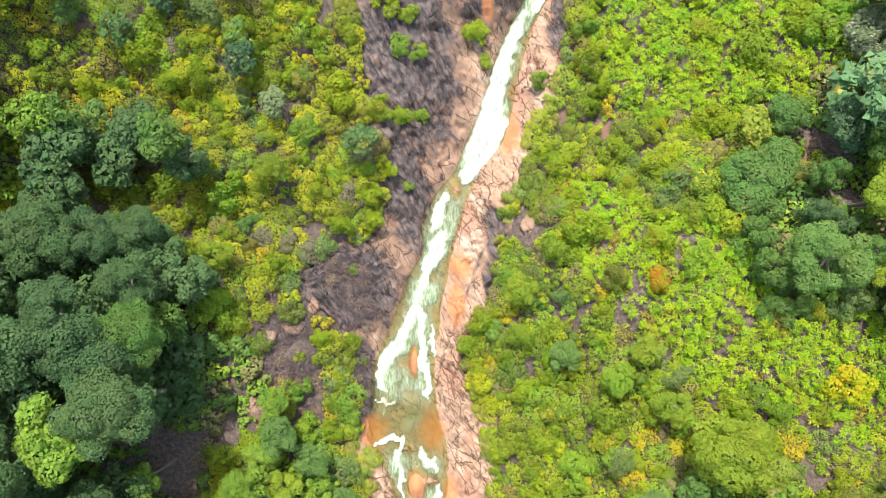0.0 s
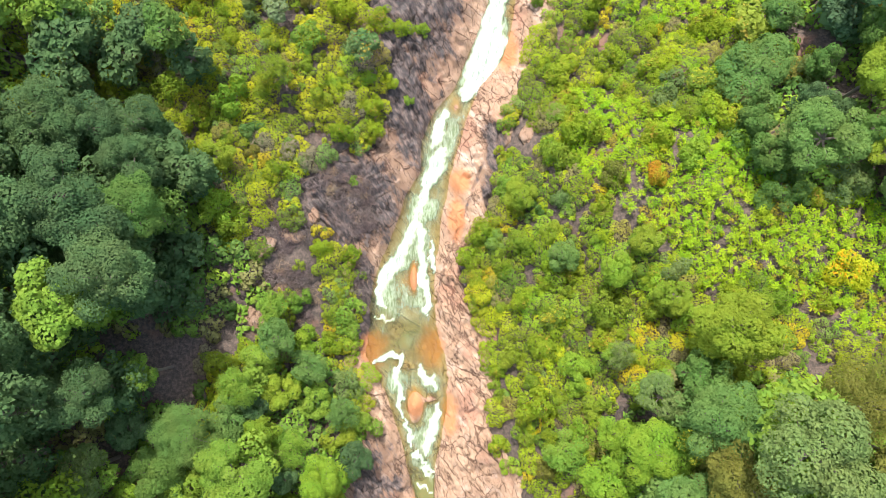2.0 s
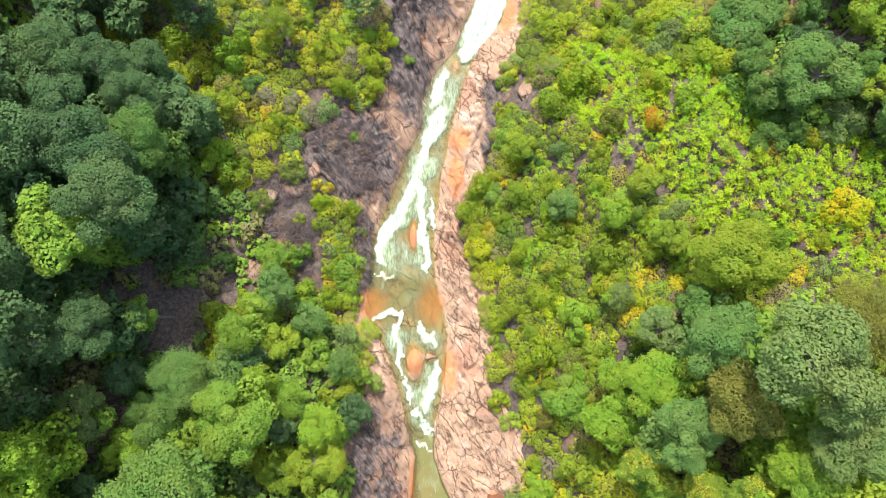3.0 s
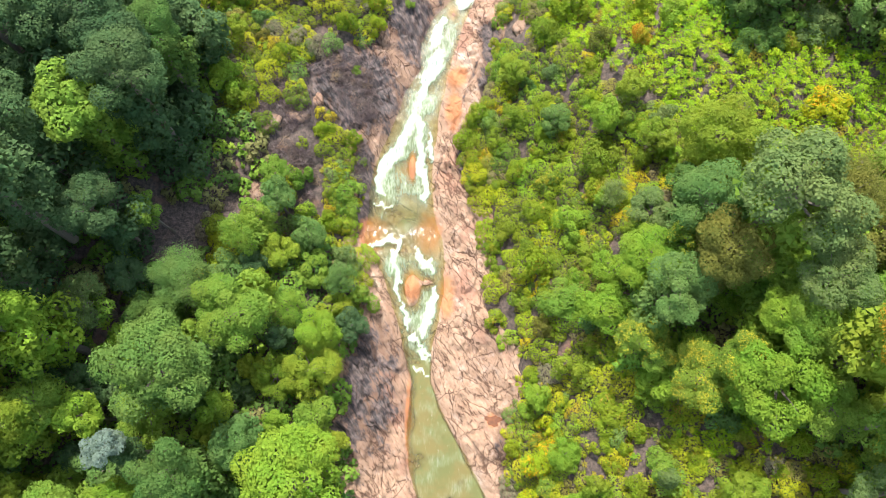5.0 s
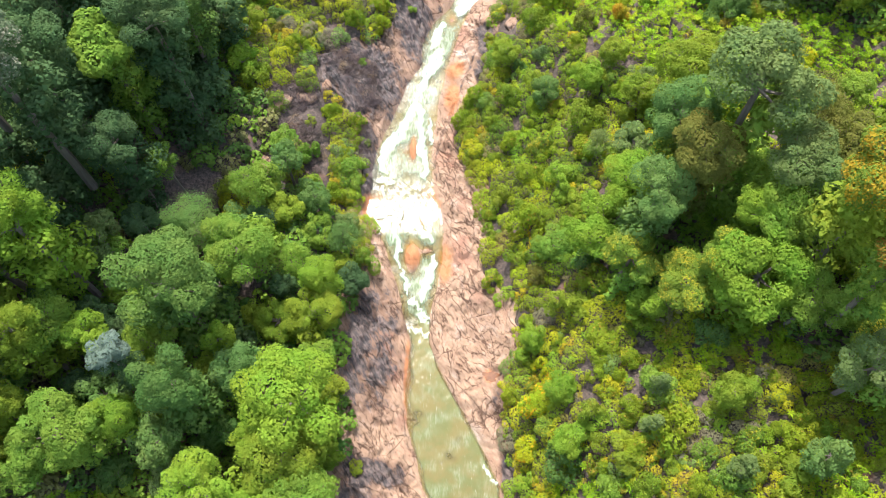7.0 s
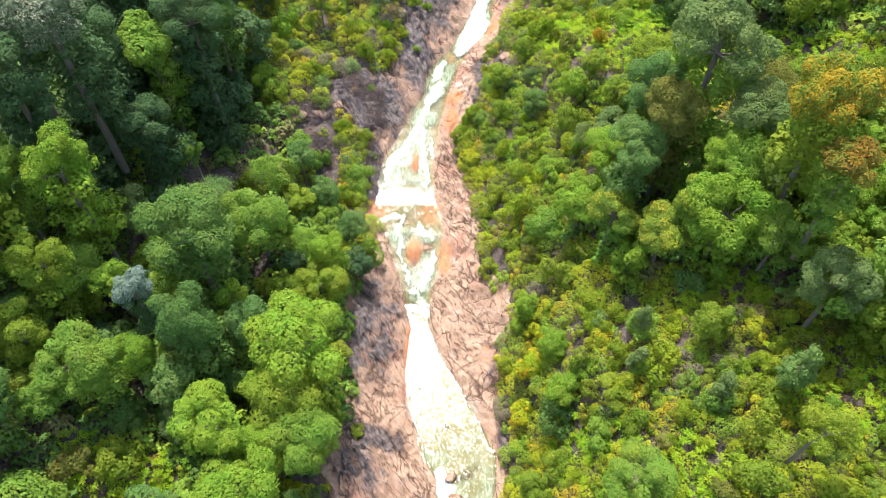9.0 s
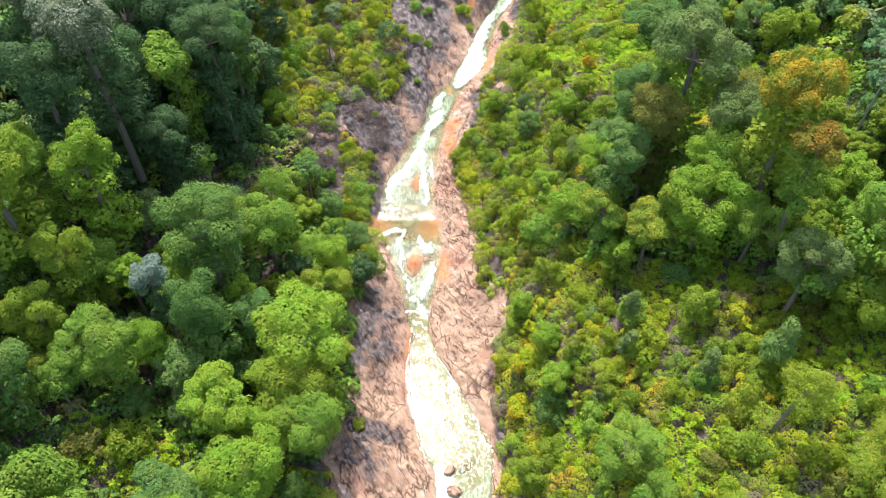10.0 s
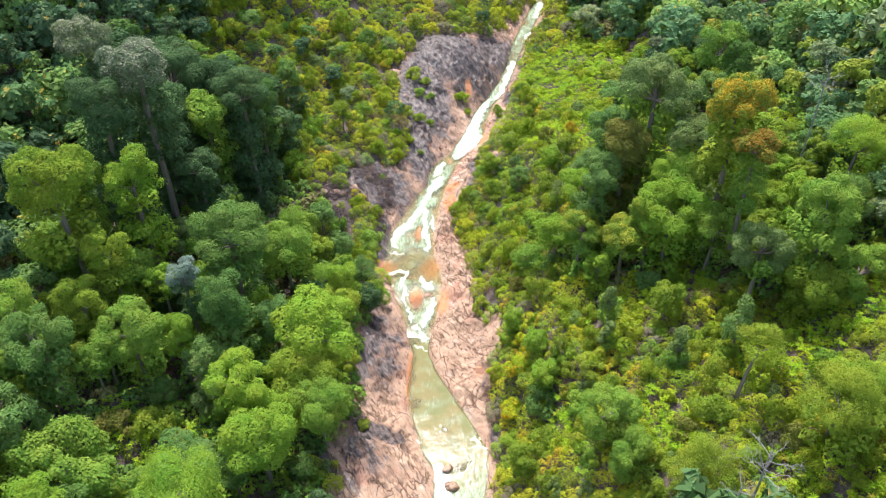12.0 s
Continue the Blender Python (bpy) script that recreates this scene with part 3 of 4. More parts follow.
def build_water():
    ys, us = np.concatenate([np.arange(-140, -60, 1.5), np.arange(-60, 70, 0.2), np.arange(70, 150, 1.5)]), np.linspace(0, 1, 46)
    Y, U = np.meshgrid(ys, us, indexing="ij")
    wl, wr, _, _ = bed(Y)
    X = wl - 0.25 + (wr - wl + 0.5) * U
    foam = np.zeros_like(X)
    wob = waves(X, Y, 2.6, 41) * 0.3 + waves(X, Y, 0.9, 45) * 0.18
    for run in FOAM:
        run = [(x, y, w * (0.68 if y < -2 and y > -45 else 0.84)) for x, y, w in run]
        foam = np.maximum(foam, strand_field(X + wob, Y + wob * 0.6, run))
    Z = level(Y) + foam * (0.06 + 0.05 * waves(X, Y, 0.9, 42)) + waves(X, Y, 2.2, 43) * 0.008
    depth = np.clip((Z - land(X, Y)) / 0.55, 0, 1.2) * np.where(Y < -31, 1.0, 0.62) * (0.75 + 0.35 * waves(X, Y, 5, 44)) + foam * 0.6
    Yw = Y + 1.3 * waves(X, Y, 5, 47)
    stir = np.clip(np.interp(Yw, [-60, -53, -50, -32, -30, -21, -18.5, -15.5, -12.5, 28, 36, 41, 48], [0.8, 0.7, 0.1, 0, 0.8, 0.8, 0.05, 0.05, 0.8, 0.8, 0.3, 0.3, 0.8]) + waves(X, Y, 3, 46) * 0.15, 0, 1)
    clear = np.maximum(bump_at(X, Y, -7.6, -16.8, 2.0, 2.2, 1.0), bump_at(X, Y, -1.2, -16.6, 2.0, 2.8, 1.0))
    clear = np.maximum(clear, np.maximum(bump_at(X, Y, 1.5, 1.2, 1.5, 2, 1.0), bump_at(X, Y, -2.9, -37, 0.7, 6, 0.8)))
    depth = depth * (1 - 0.75 * np.clip(clear, 0, 1)) + foam * 0.3
    chop = np.interp(Y, [-60, -50, -44, -36, -30, -20, -17, -14], [0.24, 0.17, 0.1, 0.075, 0.05, 0.06, 0.11, 0.05])
    ob = new("water", grid_mesh("water", X, Y, Z, (("foam", foam), ("depth", depth), ("stir", stir), ("chop", chop))))
    ob.data.materials.append(WATER)
    tagged(ob, "milky green mountain stream with white cascades and a calm pool", "water", kind="structure")


build_ground()
build_rock()
build_water()


def boulder(x, y, z, rx, ry, rz, seed, label="rounded pink granite boulder in the white water", category="boulder", group="boulders in the stream", dark=0.0):
    r = random.Random(seed)
    bm = bmesh.new()
    bmesh.ops.create_icosphere(bm, subdivisions=3, radius=1)
    for v in bm.verts:
        k = 1 + 0.3 * noise.noise(v.co * 1.3 + Vector((seed * 3.1, 0, 0))) + 0.16 * noise.noise(v.co * 3.1 + Vector((0, seed, 0)))
        v.co = Vector((v.co.x * rx, v.co.y * ry, v.co.z * rz)) * k
    me = bpy.data.meshes.new("boulder")
    bm.to_mesh(me)
    bm.free()
    me.polygons.foreach_set("use_smooth", np.ones(len(me.polygons), bool))
    me.materials.append(ROCK)
    me.attributes.new("stain", "FLOAT", "POINT").data.foreach_set("value", np.full(len(me.vertices), dark, np.float32))
    ob = new("boulder", me)
    ob.matrix_world = pose(x, y, z, 0, 0, r.uniform(0, 360))
    tagged(ob, label, category, group)


def puddle(x, y, rx, ry):
    """A still pool of rusty rain water in a hollow of the rock."""
    m, nodes, links, bsdf = material("puddle_water")
    n = noise_tex(nodes, links, 2.5, 4, coord=world_coord(nodes, links))
    links.new(mixrgb(nodes, links, n.outputs[0], (0.07, 0.035, 0.02), (0.24, 0.085, 0.03)), bsdf.inputs["Base Color"])
    bsdf.inputs["Roughness"].default_value = 0.12
    bm = bmesh.new()
    ring = [(a, 0.85 + 0.16 * math.sin(3 * a) + 0.12 * math.sin(5 * a + 1) + 0.06 * math.sin(11 * a)) for a in (k * 6.2832 / 72 for k in range(72))]
    bm.faces.new([bm.verts.new((e * rx * math.cos(a), e * ry * math.sin(a), 0)) for a, e in ring])
    me = bpy.data.meshes.new("puddle")
    bm.to_mesh(me)
    bm.free()
    me.materials.append(m)
    ob = new("puddle", me)
    ob.matrix_world = pose(x, y, float(land(x, y)) - 0.06)
    tagged(ob, "rust-red puddle in a hollow of the pink granite", "puddle", kind="structure")


puddle(5.7, -37, 0.95, 0.62)
boulder(1.9, -50.2, -0.55, 0.66, 0.46, 0.5, 1)
boulder(2.4, -52.4, -0.65, 0.78, 0.6, 0.55, 2)


def outcrop(x, y, rx, ry, rz, seed):
    boulder(x, y, float(land(x, y)) - 0.15, rx, ry, rz * 0.75, seed, "weathered brown granite outcrop half buried in the slope", "outcrop", "outcrops of the slope", 0.32)


for seed, (x, y, rx, ry, rz) in enumerate(((-20.5, -13.5, 2.6, 1.3, 0.7), (-15.8, -5.2, 1.6, 0.9, 0.8), (-13.4, -3.2, 0.9, 0.6, 0.5), (-18.4, -6.6, 1.5, 1.0, 0.6), (-17.2, -10.8, 1.2, 1.5, 0.5), (-22.6, 2.6, 1.4, 0.8, 0.5), (-9.5, 27.5, 1.8, 1.2, 0.8), (9.0, 5.2, 1.4, 1.0, 0.5))):
    outcrop(x, y, rx, ry, rz, seed + 11)


# plants
def part(name, mesh, mat, parent, label=""):
    ob = new(name, mesh)
    if mesh.materials:
        ob.material_slots[0].link = "OBJECT"
        ob.material_slots[0].material = mat
    ob.parent = parent
    if label:
        tagged(ob, label)
    return ob


def leaves(name, P, N, size, r, wide=0.62):
    """Pointed leaves, one triangle each: places P, facing N."""
    n = len(P)
    N = N / np.linalg.norm(N, axis=1)[:, None]
    A = r.normal(size=(n, 3))
    A -= (A * N).sum(1)[:, None] * N
    A /= np.linalg.norm(A, axis=1)[:, None] + 1e-9
    B = np.cross(N, A)
    L = (size * r.uniform(0.6, 1.4, n))[:, None]
    V = np.stack([P - A * L * 0.45 + B * L * wide * 0.5, P - A * L * 0.45 - B * L * wide * 0.5, P + A * L * 0.65 - N * L * 0.1], 1).reshape(-1, 3)
    return V, np.arange(n * 3).reshape(-1, 3)


def mesh_of(name, V, F):
    me = bpy.data.meshes.new(name)
    me.from_pydata(V.tolist(), [], F.tolist())
    me.materials.append(None)
    me.update()
    return me


def budded(r, lobes, count, low=-0.3):
    """Small clumps over the upper shells of the main ones, as boughs carry sprays of leaves."""
    out = []
    for x, y, z, s in lobes:
        for _ in range(count):
            d = r.normal(size=3)
            d /= np.linalg.norm(d)
            d[2] = max(d[2], low) if r.uniform() < 0.3 else abs(d[2])
            t = s * r.uniform(0.32, 0.52)
            p = np.array((x, y, z)) + d * (s - 0.45 * t) * (1, 1, 0.85)
            out.append((*p, t))
    return out


def lobed(r, lobes, n, jitter=0.32, low=-0.35, loose=0.1):
    """Leaves over clumps (x, y, z, radius): on the outer shell alone, none inside another clump."""
    lobes = np.array(lobes)
    w = lobes[:, 3] ** 2
    P, N = np.empty((0, 3)), np.empty((0, 3))
    while len(P) < n:
        k = r.choice(len(lobes), n, p=w / w.sum())
        D = r.normal(size=(n * 3, 3))
        D /= np.linalg.norm(D, axis=1)[:, None]
        D = D[D[:, 2] > low][:n]
        k = k[:len(D)]
        rad = lobes[k, 3] * (1 + loose * r.normal(size=len(D)))
        Q = lobes[k, :3] + D * rad[:, None] * (1, 1, 0.88)
        inside = ((Q[:, None, :] - lobes[None, :, :3]) ** 2).sum(2) < (0.84 * lobes[None, :, 3]) ** 2
        inside[np.arange(len(k)), k] = False
        out = ~inside.any(1)
        P = np.concatenate([P, Q[out]])
        N = np.concatenate([N, (D + (0, 0, 0.3) + jitter * r.normal(size=D.shape))[out]])
    return P[:n], N[:n]


# main clumps, buds on each, leaves, leaf length, looseness of the shell
CROWN_SHAPE = {
    "dome": (24, 6, 4200, 0.078, 0.12), "tall": (24, 6, 4400, 0.076, 0.12), "cone": (26, 4, 3000, 0.088, 0.16), "wispy": (26, 4, 4400, 0.062, 0.3),
    "spread": (13, 8, 3600, 0.082, 0.12), "skirt": (16, 4, 1100, 0.115, 0.2), "rough": (12, 2, 300, 0.33, 0.1), "coarse": (16, 3, 420, 0.23, 0.15),
    "plain": (18, 5, 1100, 0.14, 0.14), "bush": (14, 5, 2000, 0.094, 0.16)}


def crown_mesh(kind, seed, fine=False):
    """A crown about 1 unit in radius round the origin (its top near z = +0.75, skirt near -0.7)."""
    r = np.random.RandomState(seed)
    lobes = []
    count, buds, n, size, loose = CROWN_SHAPE[kind]
    for i in range(count):
        a = r.uniform(0, 6.28)
        d = r.uniform(0, 1) ** 0.55 * 0.78
        h, s = 0.42 - 0.85 * d * d + r.uniform(-0.25, 0.18), r.uniform(0.2, 0.36)
        if kind == "tall":
            h = r.uniform(-1.1, 0.6)
            d, s = math.sqrt(max(0.05, 1 - ((h + 0.25) / 1.15) ** 2)) * 0.62 * r.uniform(0.5, 1), r.uniform(0.2, 0.34)
        elif kind == "cone":
            h = r.uniform(-1.5, 0.75)
            d, s = 0.1 + 0.5 * (0.95 - h) / 2.4 * r.uniform(0.5, 1), 0.16 + 0.1 * (0.9 - h) / 2.4 + r.uniform(0, 0.08)
        elif kind == "wispy":
            h, s = 0.5 - 0.9 * d * d + r.uniform(-0.4, 0.2), r.uniform(0.14, 0.3)
        elif kind == "spread":
            h, s = 0.42 - 0.5 * d + r.uniform(-0.25, 0.15), r.uniform(0.2, 0.33)
        elif kind == "skirt":
            d, h = r.uniform(0.35, 0.8), r.uniform(-0.55, 0.4)
        elif kind == "bush":
            h, s = 0.25 - 0.55 * d + r.uniform(-0.25, 0.3), r.uniform(0.2, 0.4)
        elif i >= count - 6:
            d, h = 0.6, r.uniform(-0.6, -0.15)
        lobes.append((d * math.cos(a), d * math.sin(a), h, s))
    if fine:
        n, size = int(n * 3.0), size * 0.58
    P, N = lobed(r, budded(r, lobes, buds) + lobes, n, 0.34, -0.35, loose)
    V, F = leaves(kind, P, N, size, r, 0.6 if kind == "wispy" else 0.85)
    return mesh_of(kind + "_crown", V, F), lobes


def tube(V, F, a, b, ra, rb, sides=6):
    a, b = Vector(a), Vector(b)
    d = (b - a).normalized()
    u = d.orthogonal().normalized()
    v = d.cross(u)
    base = len(V)
    for p, rad in ((a, ra), (b, rb)):
        for k in range(sides):
            t = 6.2832 * k / sides
            V.append(tuple(p + (u * math.cos(t) + v * math.sin(t)) * rad))
    for k in range(sides):
        j = (k + 1) % sides
        F.append((base + k, base + j, base + sides + j, base + sides + k))
    F.append(tuple(base + sides + k for k in range(sides)))


def trunk_mesh(seed, lobes, below, sides=5):
    """A trunk with limbs that reach into the crown's clumps; its foot is below under the crown's middle."""
    r = random.Random(seed)
    V, F = [], []
    p, rad = Vector((0, 0, -below)), 0.05 + 0.012 * below
    for k in range(1, 5):
        q = Vector((r.uniform(-0.05, 0.05), r.uniform(-0.05, 0.05), -below + (below - 0.45) * k / 4))
        tube(V, F, p, q, rad, rad * 0.86, sides + 1)
        p, rad = q, rad * 0.86
    for x, y, z, s in lobes[:9 if sides > 3 else 5]:
        mid = Vector((x * 0.45, y * 0.45, z * 0.3 - 0.3))
        tube(V, F, p, mid, 0.008 * sides, 0.005 * sides, sides)
        tube(V, F, mid, (x, y, z), 0.005 * sides, 0.006, sides)
    me = bpy.data.meshes.new("trunk")
    me.from_pydata(V, [], F)
    me.materials.append(None)
    return me


def bare_mesh(seed):
    """A leafless crown: limbs that fork three times."""
    r = random.Random(seed)
    V, F = [], []
    def fork(p, d, length, rad, depth):
        q = p + d * length
        bend = (p + q) / 2 + Vector((r.uniform(-1, 1), r.uniform(-1, 1), r.uniform(-1, 1))) * 0.22 * length
        tube(V, F, p, bend, rad, rad * 0.85, 5)
        tube(V, F, bend, q, rad * 0.85, rad * 0.7, 5)
        if depth:
            for _ in range(2 if depth > 1 else 3):
                e = (d + Vector((r.uniform(-1, 1), r.uniform(-1, 1), r.uniform(-0.45, 0.6))) * 0.85).normalized()
                fork(p + d * length * r.uniform(0.55, 1), e, length * r.uniform(0.55, 0.8), rad * 0.6, depth - 1)
    for k in range(7):
        a = k * 2.4 + r.uniform(-0.4, 0.4)
        fork(Vector((0, 0, -0.75 + 0.13 * k)), Vector((math.cos(a), math.sin(a), r.uniform(0.15, 0.7))).normalized(), 0.42, 0.011, 4)
    me = bpy.data.meshes.new("bare_crown")
    me.from_pydata(V, [], F)
    me.materials.append(None)
    return me


DEPTHS = (0.8, 1.3, 1.9, 2.6, 3.4, 4.4, 5.6)
CROWNS = {}
for kind, count in (("dome", 5), ("tall", 5), ("cone", 2), ("wispy", 3), ("spread", 3), ("bush", 6), ("plain", 4), ("skirt", 4), ("coarse", 4), ("rough", 2)):
    CROWNS[kind] = []
    for k in range(count):
        me, lobes = crown_mesh(kind, 100 + 17 * k + len(kind))
        CROWNS[kind].append((me, [trunk_mesh(k + 5, lobes, d, 3 if kind in ("bush", "wispy") else 5) for d in DEPTHS]))
LARGE = {kind: [crown_mesh(kind, 100 + 17 * k + len(kind), True)[0] for k in range(len(CROWNS[kind]))] for kind in ("dome", "tall", "wispy")}
BARE = [bare_mesh(k) for k in (1, 2)]
LOOK = {"deep": "shade-darkened bluish green", "mid": "green", "dark": "dark green", "light": "bright light green", "teal": "blue-green", "silver": "silvery", "grey": "grey-green", "pale": "pale blooming",
        "olive": "olive green", "brown": "bronze-green", "yellow": "yellow", "orange": "orange-yellow", "rust": "green and rust-red", "gold": "green and golden", "scrub": "yellow-green", "amber": "amber-orange"}
FORM = {"dome": "domed clumpy crown", "tall": "tall rounded crown", "cone": "slender conical crown", "wispy": "airy wispy crown", "spread": "layered spreading crown", "plain": "broad rounded crown"}
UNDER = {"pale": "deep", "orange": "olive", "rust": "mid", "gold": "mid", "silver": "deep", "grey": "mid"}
chance = random.Random(7)
standing, bushes = [], []


def stem_for(trunks, depth):
    return trunks[next((i for i, d in enumerate(DEPTHS) if d >= depth), len(DEPTHS) - 1)]


def tree(x, y, top, radius, colour="mid", form="dome", lean=0.0, bark=BARK, boughs=True):
    """A tree whose crown's top stands at height top; the trunk goes down into the ground."""
    foot = float(land(x, y)) - 0.25
    tall = max(top - foot, 1.5 * radius)
    ob = new("tree")
    ob.matrix_world = Matrix.Translation((x - lean * tall, y, foot))
    pick = chance.randrange(len(CROWNS[form]))
    crown, trunks = CROWNS[form][pick]
    if radius > 2.35 and form in LARGE:
        crown = LARGE[form][pick]
    centre = tall - 0.75 * radius
    slant = Matrix.Shear("XY", 4, (lean, 0)) if lean else Matrix.Identity(4)
    place = slant @ Matrix.Translation((0, 0, centre)) @ pose(0, 0, 0, 0, 0, chance.uniform(0, 360)) @ Matrix.Diagonal((radius * chance.uniform(0.88, 1.14), radius * chance.uniform(0.88, 1.14), radius, 1))
    a = part("trunk", stem_for(trunks, centre / radius), bark, ob)
    a.matrix_local = place
    c = part("crown", crown, LEAF[colour], ob)
    c.matrix_local = place
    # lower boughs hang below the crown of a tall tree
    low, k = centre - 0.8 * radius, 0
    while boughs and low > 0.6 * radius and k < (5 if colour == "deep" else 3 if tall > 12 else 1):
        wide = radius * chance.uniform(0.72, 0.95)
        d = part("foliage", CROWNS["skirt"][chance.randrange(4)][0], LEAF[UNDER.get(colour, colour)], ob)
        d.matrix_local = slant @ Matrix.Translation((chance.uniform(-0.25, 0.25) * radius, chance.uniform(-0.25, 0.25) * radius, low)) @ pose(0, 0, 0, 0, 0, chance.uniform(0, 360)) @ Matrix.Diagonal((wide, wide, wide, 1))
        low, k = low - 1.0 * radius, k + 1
    tagged(ob, f"{LOOK[colour]} rainforest tree with a {FORM[form]}", "tree", "trees of the valley")
    standing.append((x, y, radius))
    return ob


def shrub(x, y, radius, colour="scrub", high=1.0):
    ob = new("shrub")
    ob.matrix_world = Matrix.Translation((x, y, float(land(x, y)) - 0.1))
    crown, trunks = CROWNS["bush"][chance.randrange(6)]
    place = Matrix.Translation((0, 0, radius * 0.62 * high)) @ pose(0, 0, 0, 0, 0, chance.uniform(0, 360)) @ Matrix.Diagonal((radius, radius, radius * high, 1))
    b = part("stem", trunks[0], BARK, ob)
    b.matrix_local = place
    c = part("foliage", crown, LEAF[colour], ob)
    c.matrix_local = place
    tagged(ob, f"{LOOK[colour]} leafy shrub on the valley slope", "shrub", "shrubs of the valley")
    bushes.append((x, y, radius))
    return ob


def dead_tree(x, y, top, radius, seed=0):
    foot = float(land(x, y)) - 0.2
    ob = new("dead_tree")
    ob.matrix_world = Matrix.Translation((x, y, foot))
    tall = top - foot
    crown, trunks = CROWNS["dome"][0]
    place = Matrix.Translation((0, 0, tall - 0.8 * radius)) @ Matrix.Diagonal((radius, radius, radius, 1))
    a = part("trunk", stem_for(trunks, tall / radius - 0.8), BLEACHED, ob)
    a.matrix_local = place @ Matrix.Diagonal((0.45, 0.45, 1, 1))
    b = part("branch", BARE[seed % 2], BLEACHED, ob)
    b.matrix_local = place
    tagged(ob, "bleached leafless dead tree with forking grey branches", "tree", "dead trees")
    return ob


# the trees that can be told apart, upstream to downstream, west slope first
tree(-34.3, 3.4, 22.8, 3.4, "deep", "dome")
tree(-31.1, 2.7, 21.2, 3.2, "deep", "dome")
tree(-38.5, -1.0, 29.0, 4.5, "deep", "dome")
tree(-30.3, -4.0, 27.4, 3.8, "deep", "dome")
tree(-26.2, -0.9, 23.2, 2.8, "deep", "tall")
tree(-27.6, -7.4, 26.6, 3.4, "deep", "dome")
tree(-25.8, -10.6, 28.0, 3.4, "deep", "dome")
tree(-30.5, -12.4, 26.4, 3.6, "mid", "spread")
tree(-27.5, 3.6, 19.0, 2.6, "deep", "dome")
tree(-25.4, -4.9, 24.2, 2.6, "dark", "dome")
tree(-16.2, -15.6, 11.0, 2.0, "teal", "dome")
tree(-36.0, -7.0, 30.0, 4.6, "deep", "dome")
tree(-35.5, -15.0, 29.5, 4.4, "deep", "dome")
tree(-22.1, -3.0, 11.6, 1.9, "light", "dome")
tree(-33.8, -21.4, 37.0, 3.8, "pale", "dome")
tree(-40.5, -18.0, 38.0, 3.2, "pale", "dome")
tree(-29.9, -20.1, 22.0, 3.0, "deep", "dome")
tree(-36.8, -26.1, 34.4, 3.6, "deep", "tall")
tree(-27.1, -18.7, 15.4, 1.7, "mid", "dome")
tree(-18.9, -19.9, 13.2, 2.2, "mid", "wispy")
tree(-16.9, -12.8, 9.6, 1.6, "mid", "dome")
tree(-12.9, -22.0, 6.8, 2.0, "mid", "dome")
tree(-13.2, -18.6, 8.2, 1.8, "teal", "dome")
tree(-20.4, -23.6, 10.8, 2.2, "teal", "dome")
tree(-31.6, -27.4, 16.4, 2.2, "grey", "dome")
tree(-18.5, -28.3, 16.6, 3.4, "mid", "dome")
tree(-14.7, -26.4, 8.2, 2.4, "mid", "wispy")
tree(-10.9, -26.1, 5.4, 2.0, "olive", "dome")
tree(-33.2, -31.3, 28.0, 3.6, "light", "tall")
tree(-38.8, -36.7, 32.2, 4.4, "olive", "dome")
tree(-22.7, -34.0, 22.6, 4.0, "dark", "dome")
tree(-12.1, -32.6, 10.4, 2.7, "olive", "dome")
tree(-15.6, -33.1, 9.6, 2.4, "olive", "dome")
tree(-11.6, -37.2, 8.8, 2.2, "mid", "dome")
tree(-33.8, -36.5, 19.0, 2.8, "mid", "dome")
tree(-41.2, -36.4, 22.0, 3.2, "mid", "dome")
tree(-34.4, -38.5, 22.8, 2.8, "olive", "tall")
tree(-26.1, -40.4, 20.4, 1.9, "silver", "tall")
tree(-21.6, -42.0, 20.0, 3.2, "dark", "tall")
tree(-17.5, -39.5, 14.6, 2.6, "teal", "tall")
tree(-26.6, -44.3, 16.4, 2.5, "light", "tall")
tree(-30.4, -46.0, 19.4, 3.3, "mid", "dome")
tree(-23.6, -46.0, 14.5, 2.3, "teal", "dome")
tree(-35.4, -44.3, 21.0, 3.0, "olive", "tall")
tree(-12.0, -42.6, 17.0, 4.5, "light", "dome")
tree(-13.0, -46.6, 14.0, 3.4, "olive", "dome")
tree(-18.6, -50.2, 16.6, 3.2, "light", "dome")
tree(-15.7, -55.8, 15.2, 3.6, "light", "dome")
tree(-20.4, -62.8, 18.0, 3.8, "light", "wispy")
tree(-38.8, -31.5, 28.6, 3.0, "mid", "dome")
tree(-14.8, -51.6, 12.6, 2.6, "light", "dome")
tree(-30.0, -37.4, 17.4, 1.9, "light", "dome")
tree(-25.6, -33.6, 15.0, 2.2, "mid", "dome")
tree(-19.6, -36.6, 13.6, 1.9, "light", "tall")
tree(-29.2, -31.0, 12.4, 2.0, "light", "dome")
tree(-17.8, -17.8, 10.8, 1.8, "mid", "dome")
tree(-36.4, -50.8, 22.8, 3.4, "dark", "dome")
tree(-33.4, -59.0, 16.0, 4.8, "mid", "dome")
tree(-39.5, -57.0, 20.0, 4.0, "teal", "dome")
tree(23.4, -14.6, 25.6, 3.4, "olive", "dome")
tree(29.0, 8.6, 18.0, 3.6, "teal", "dome")
tree(30.2, -2.6, 16.8, 2.6, "dark", "dome")
tree(34.9, -1.9, 17.6, 2.2, "grey", "dome")
tree(37.2, 20.5, 20.0, 3.2, "pale", "spread")
tree(34.8, 22.6, 18.0, 2.2, "light", "dome")
tree(11.6, -7.8, 11.9, 1.6, "teal", "dome")
tree(13.1, -18.7, 11.0, 2.3, "light", "dome")
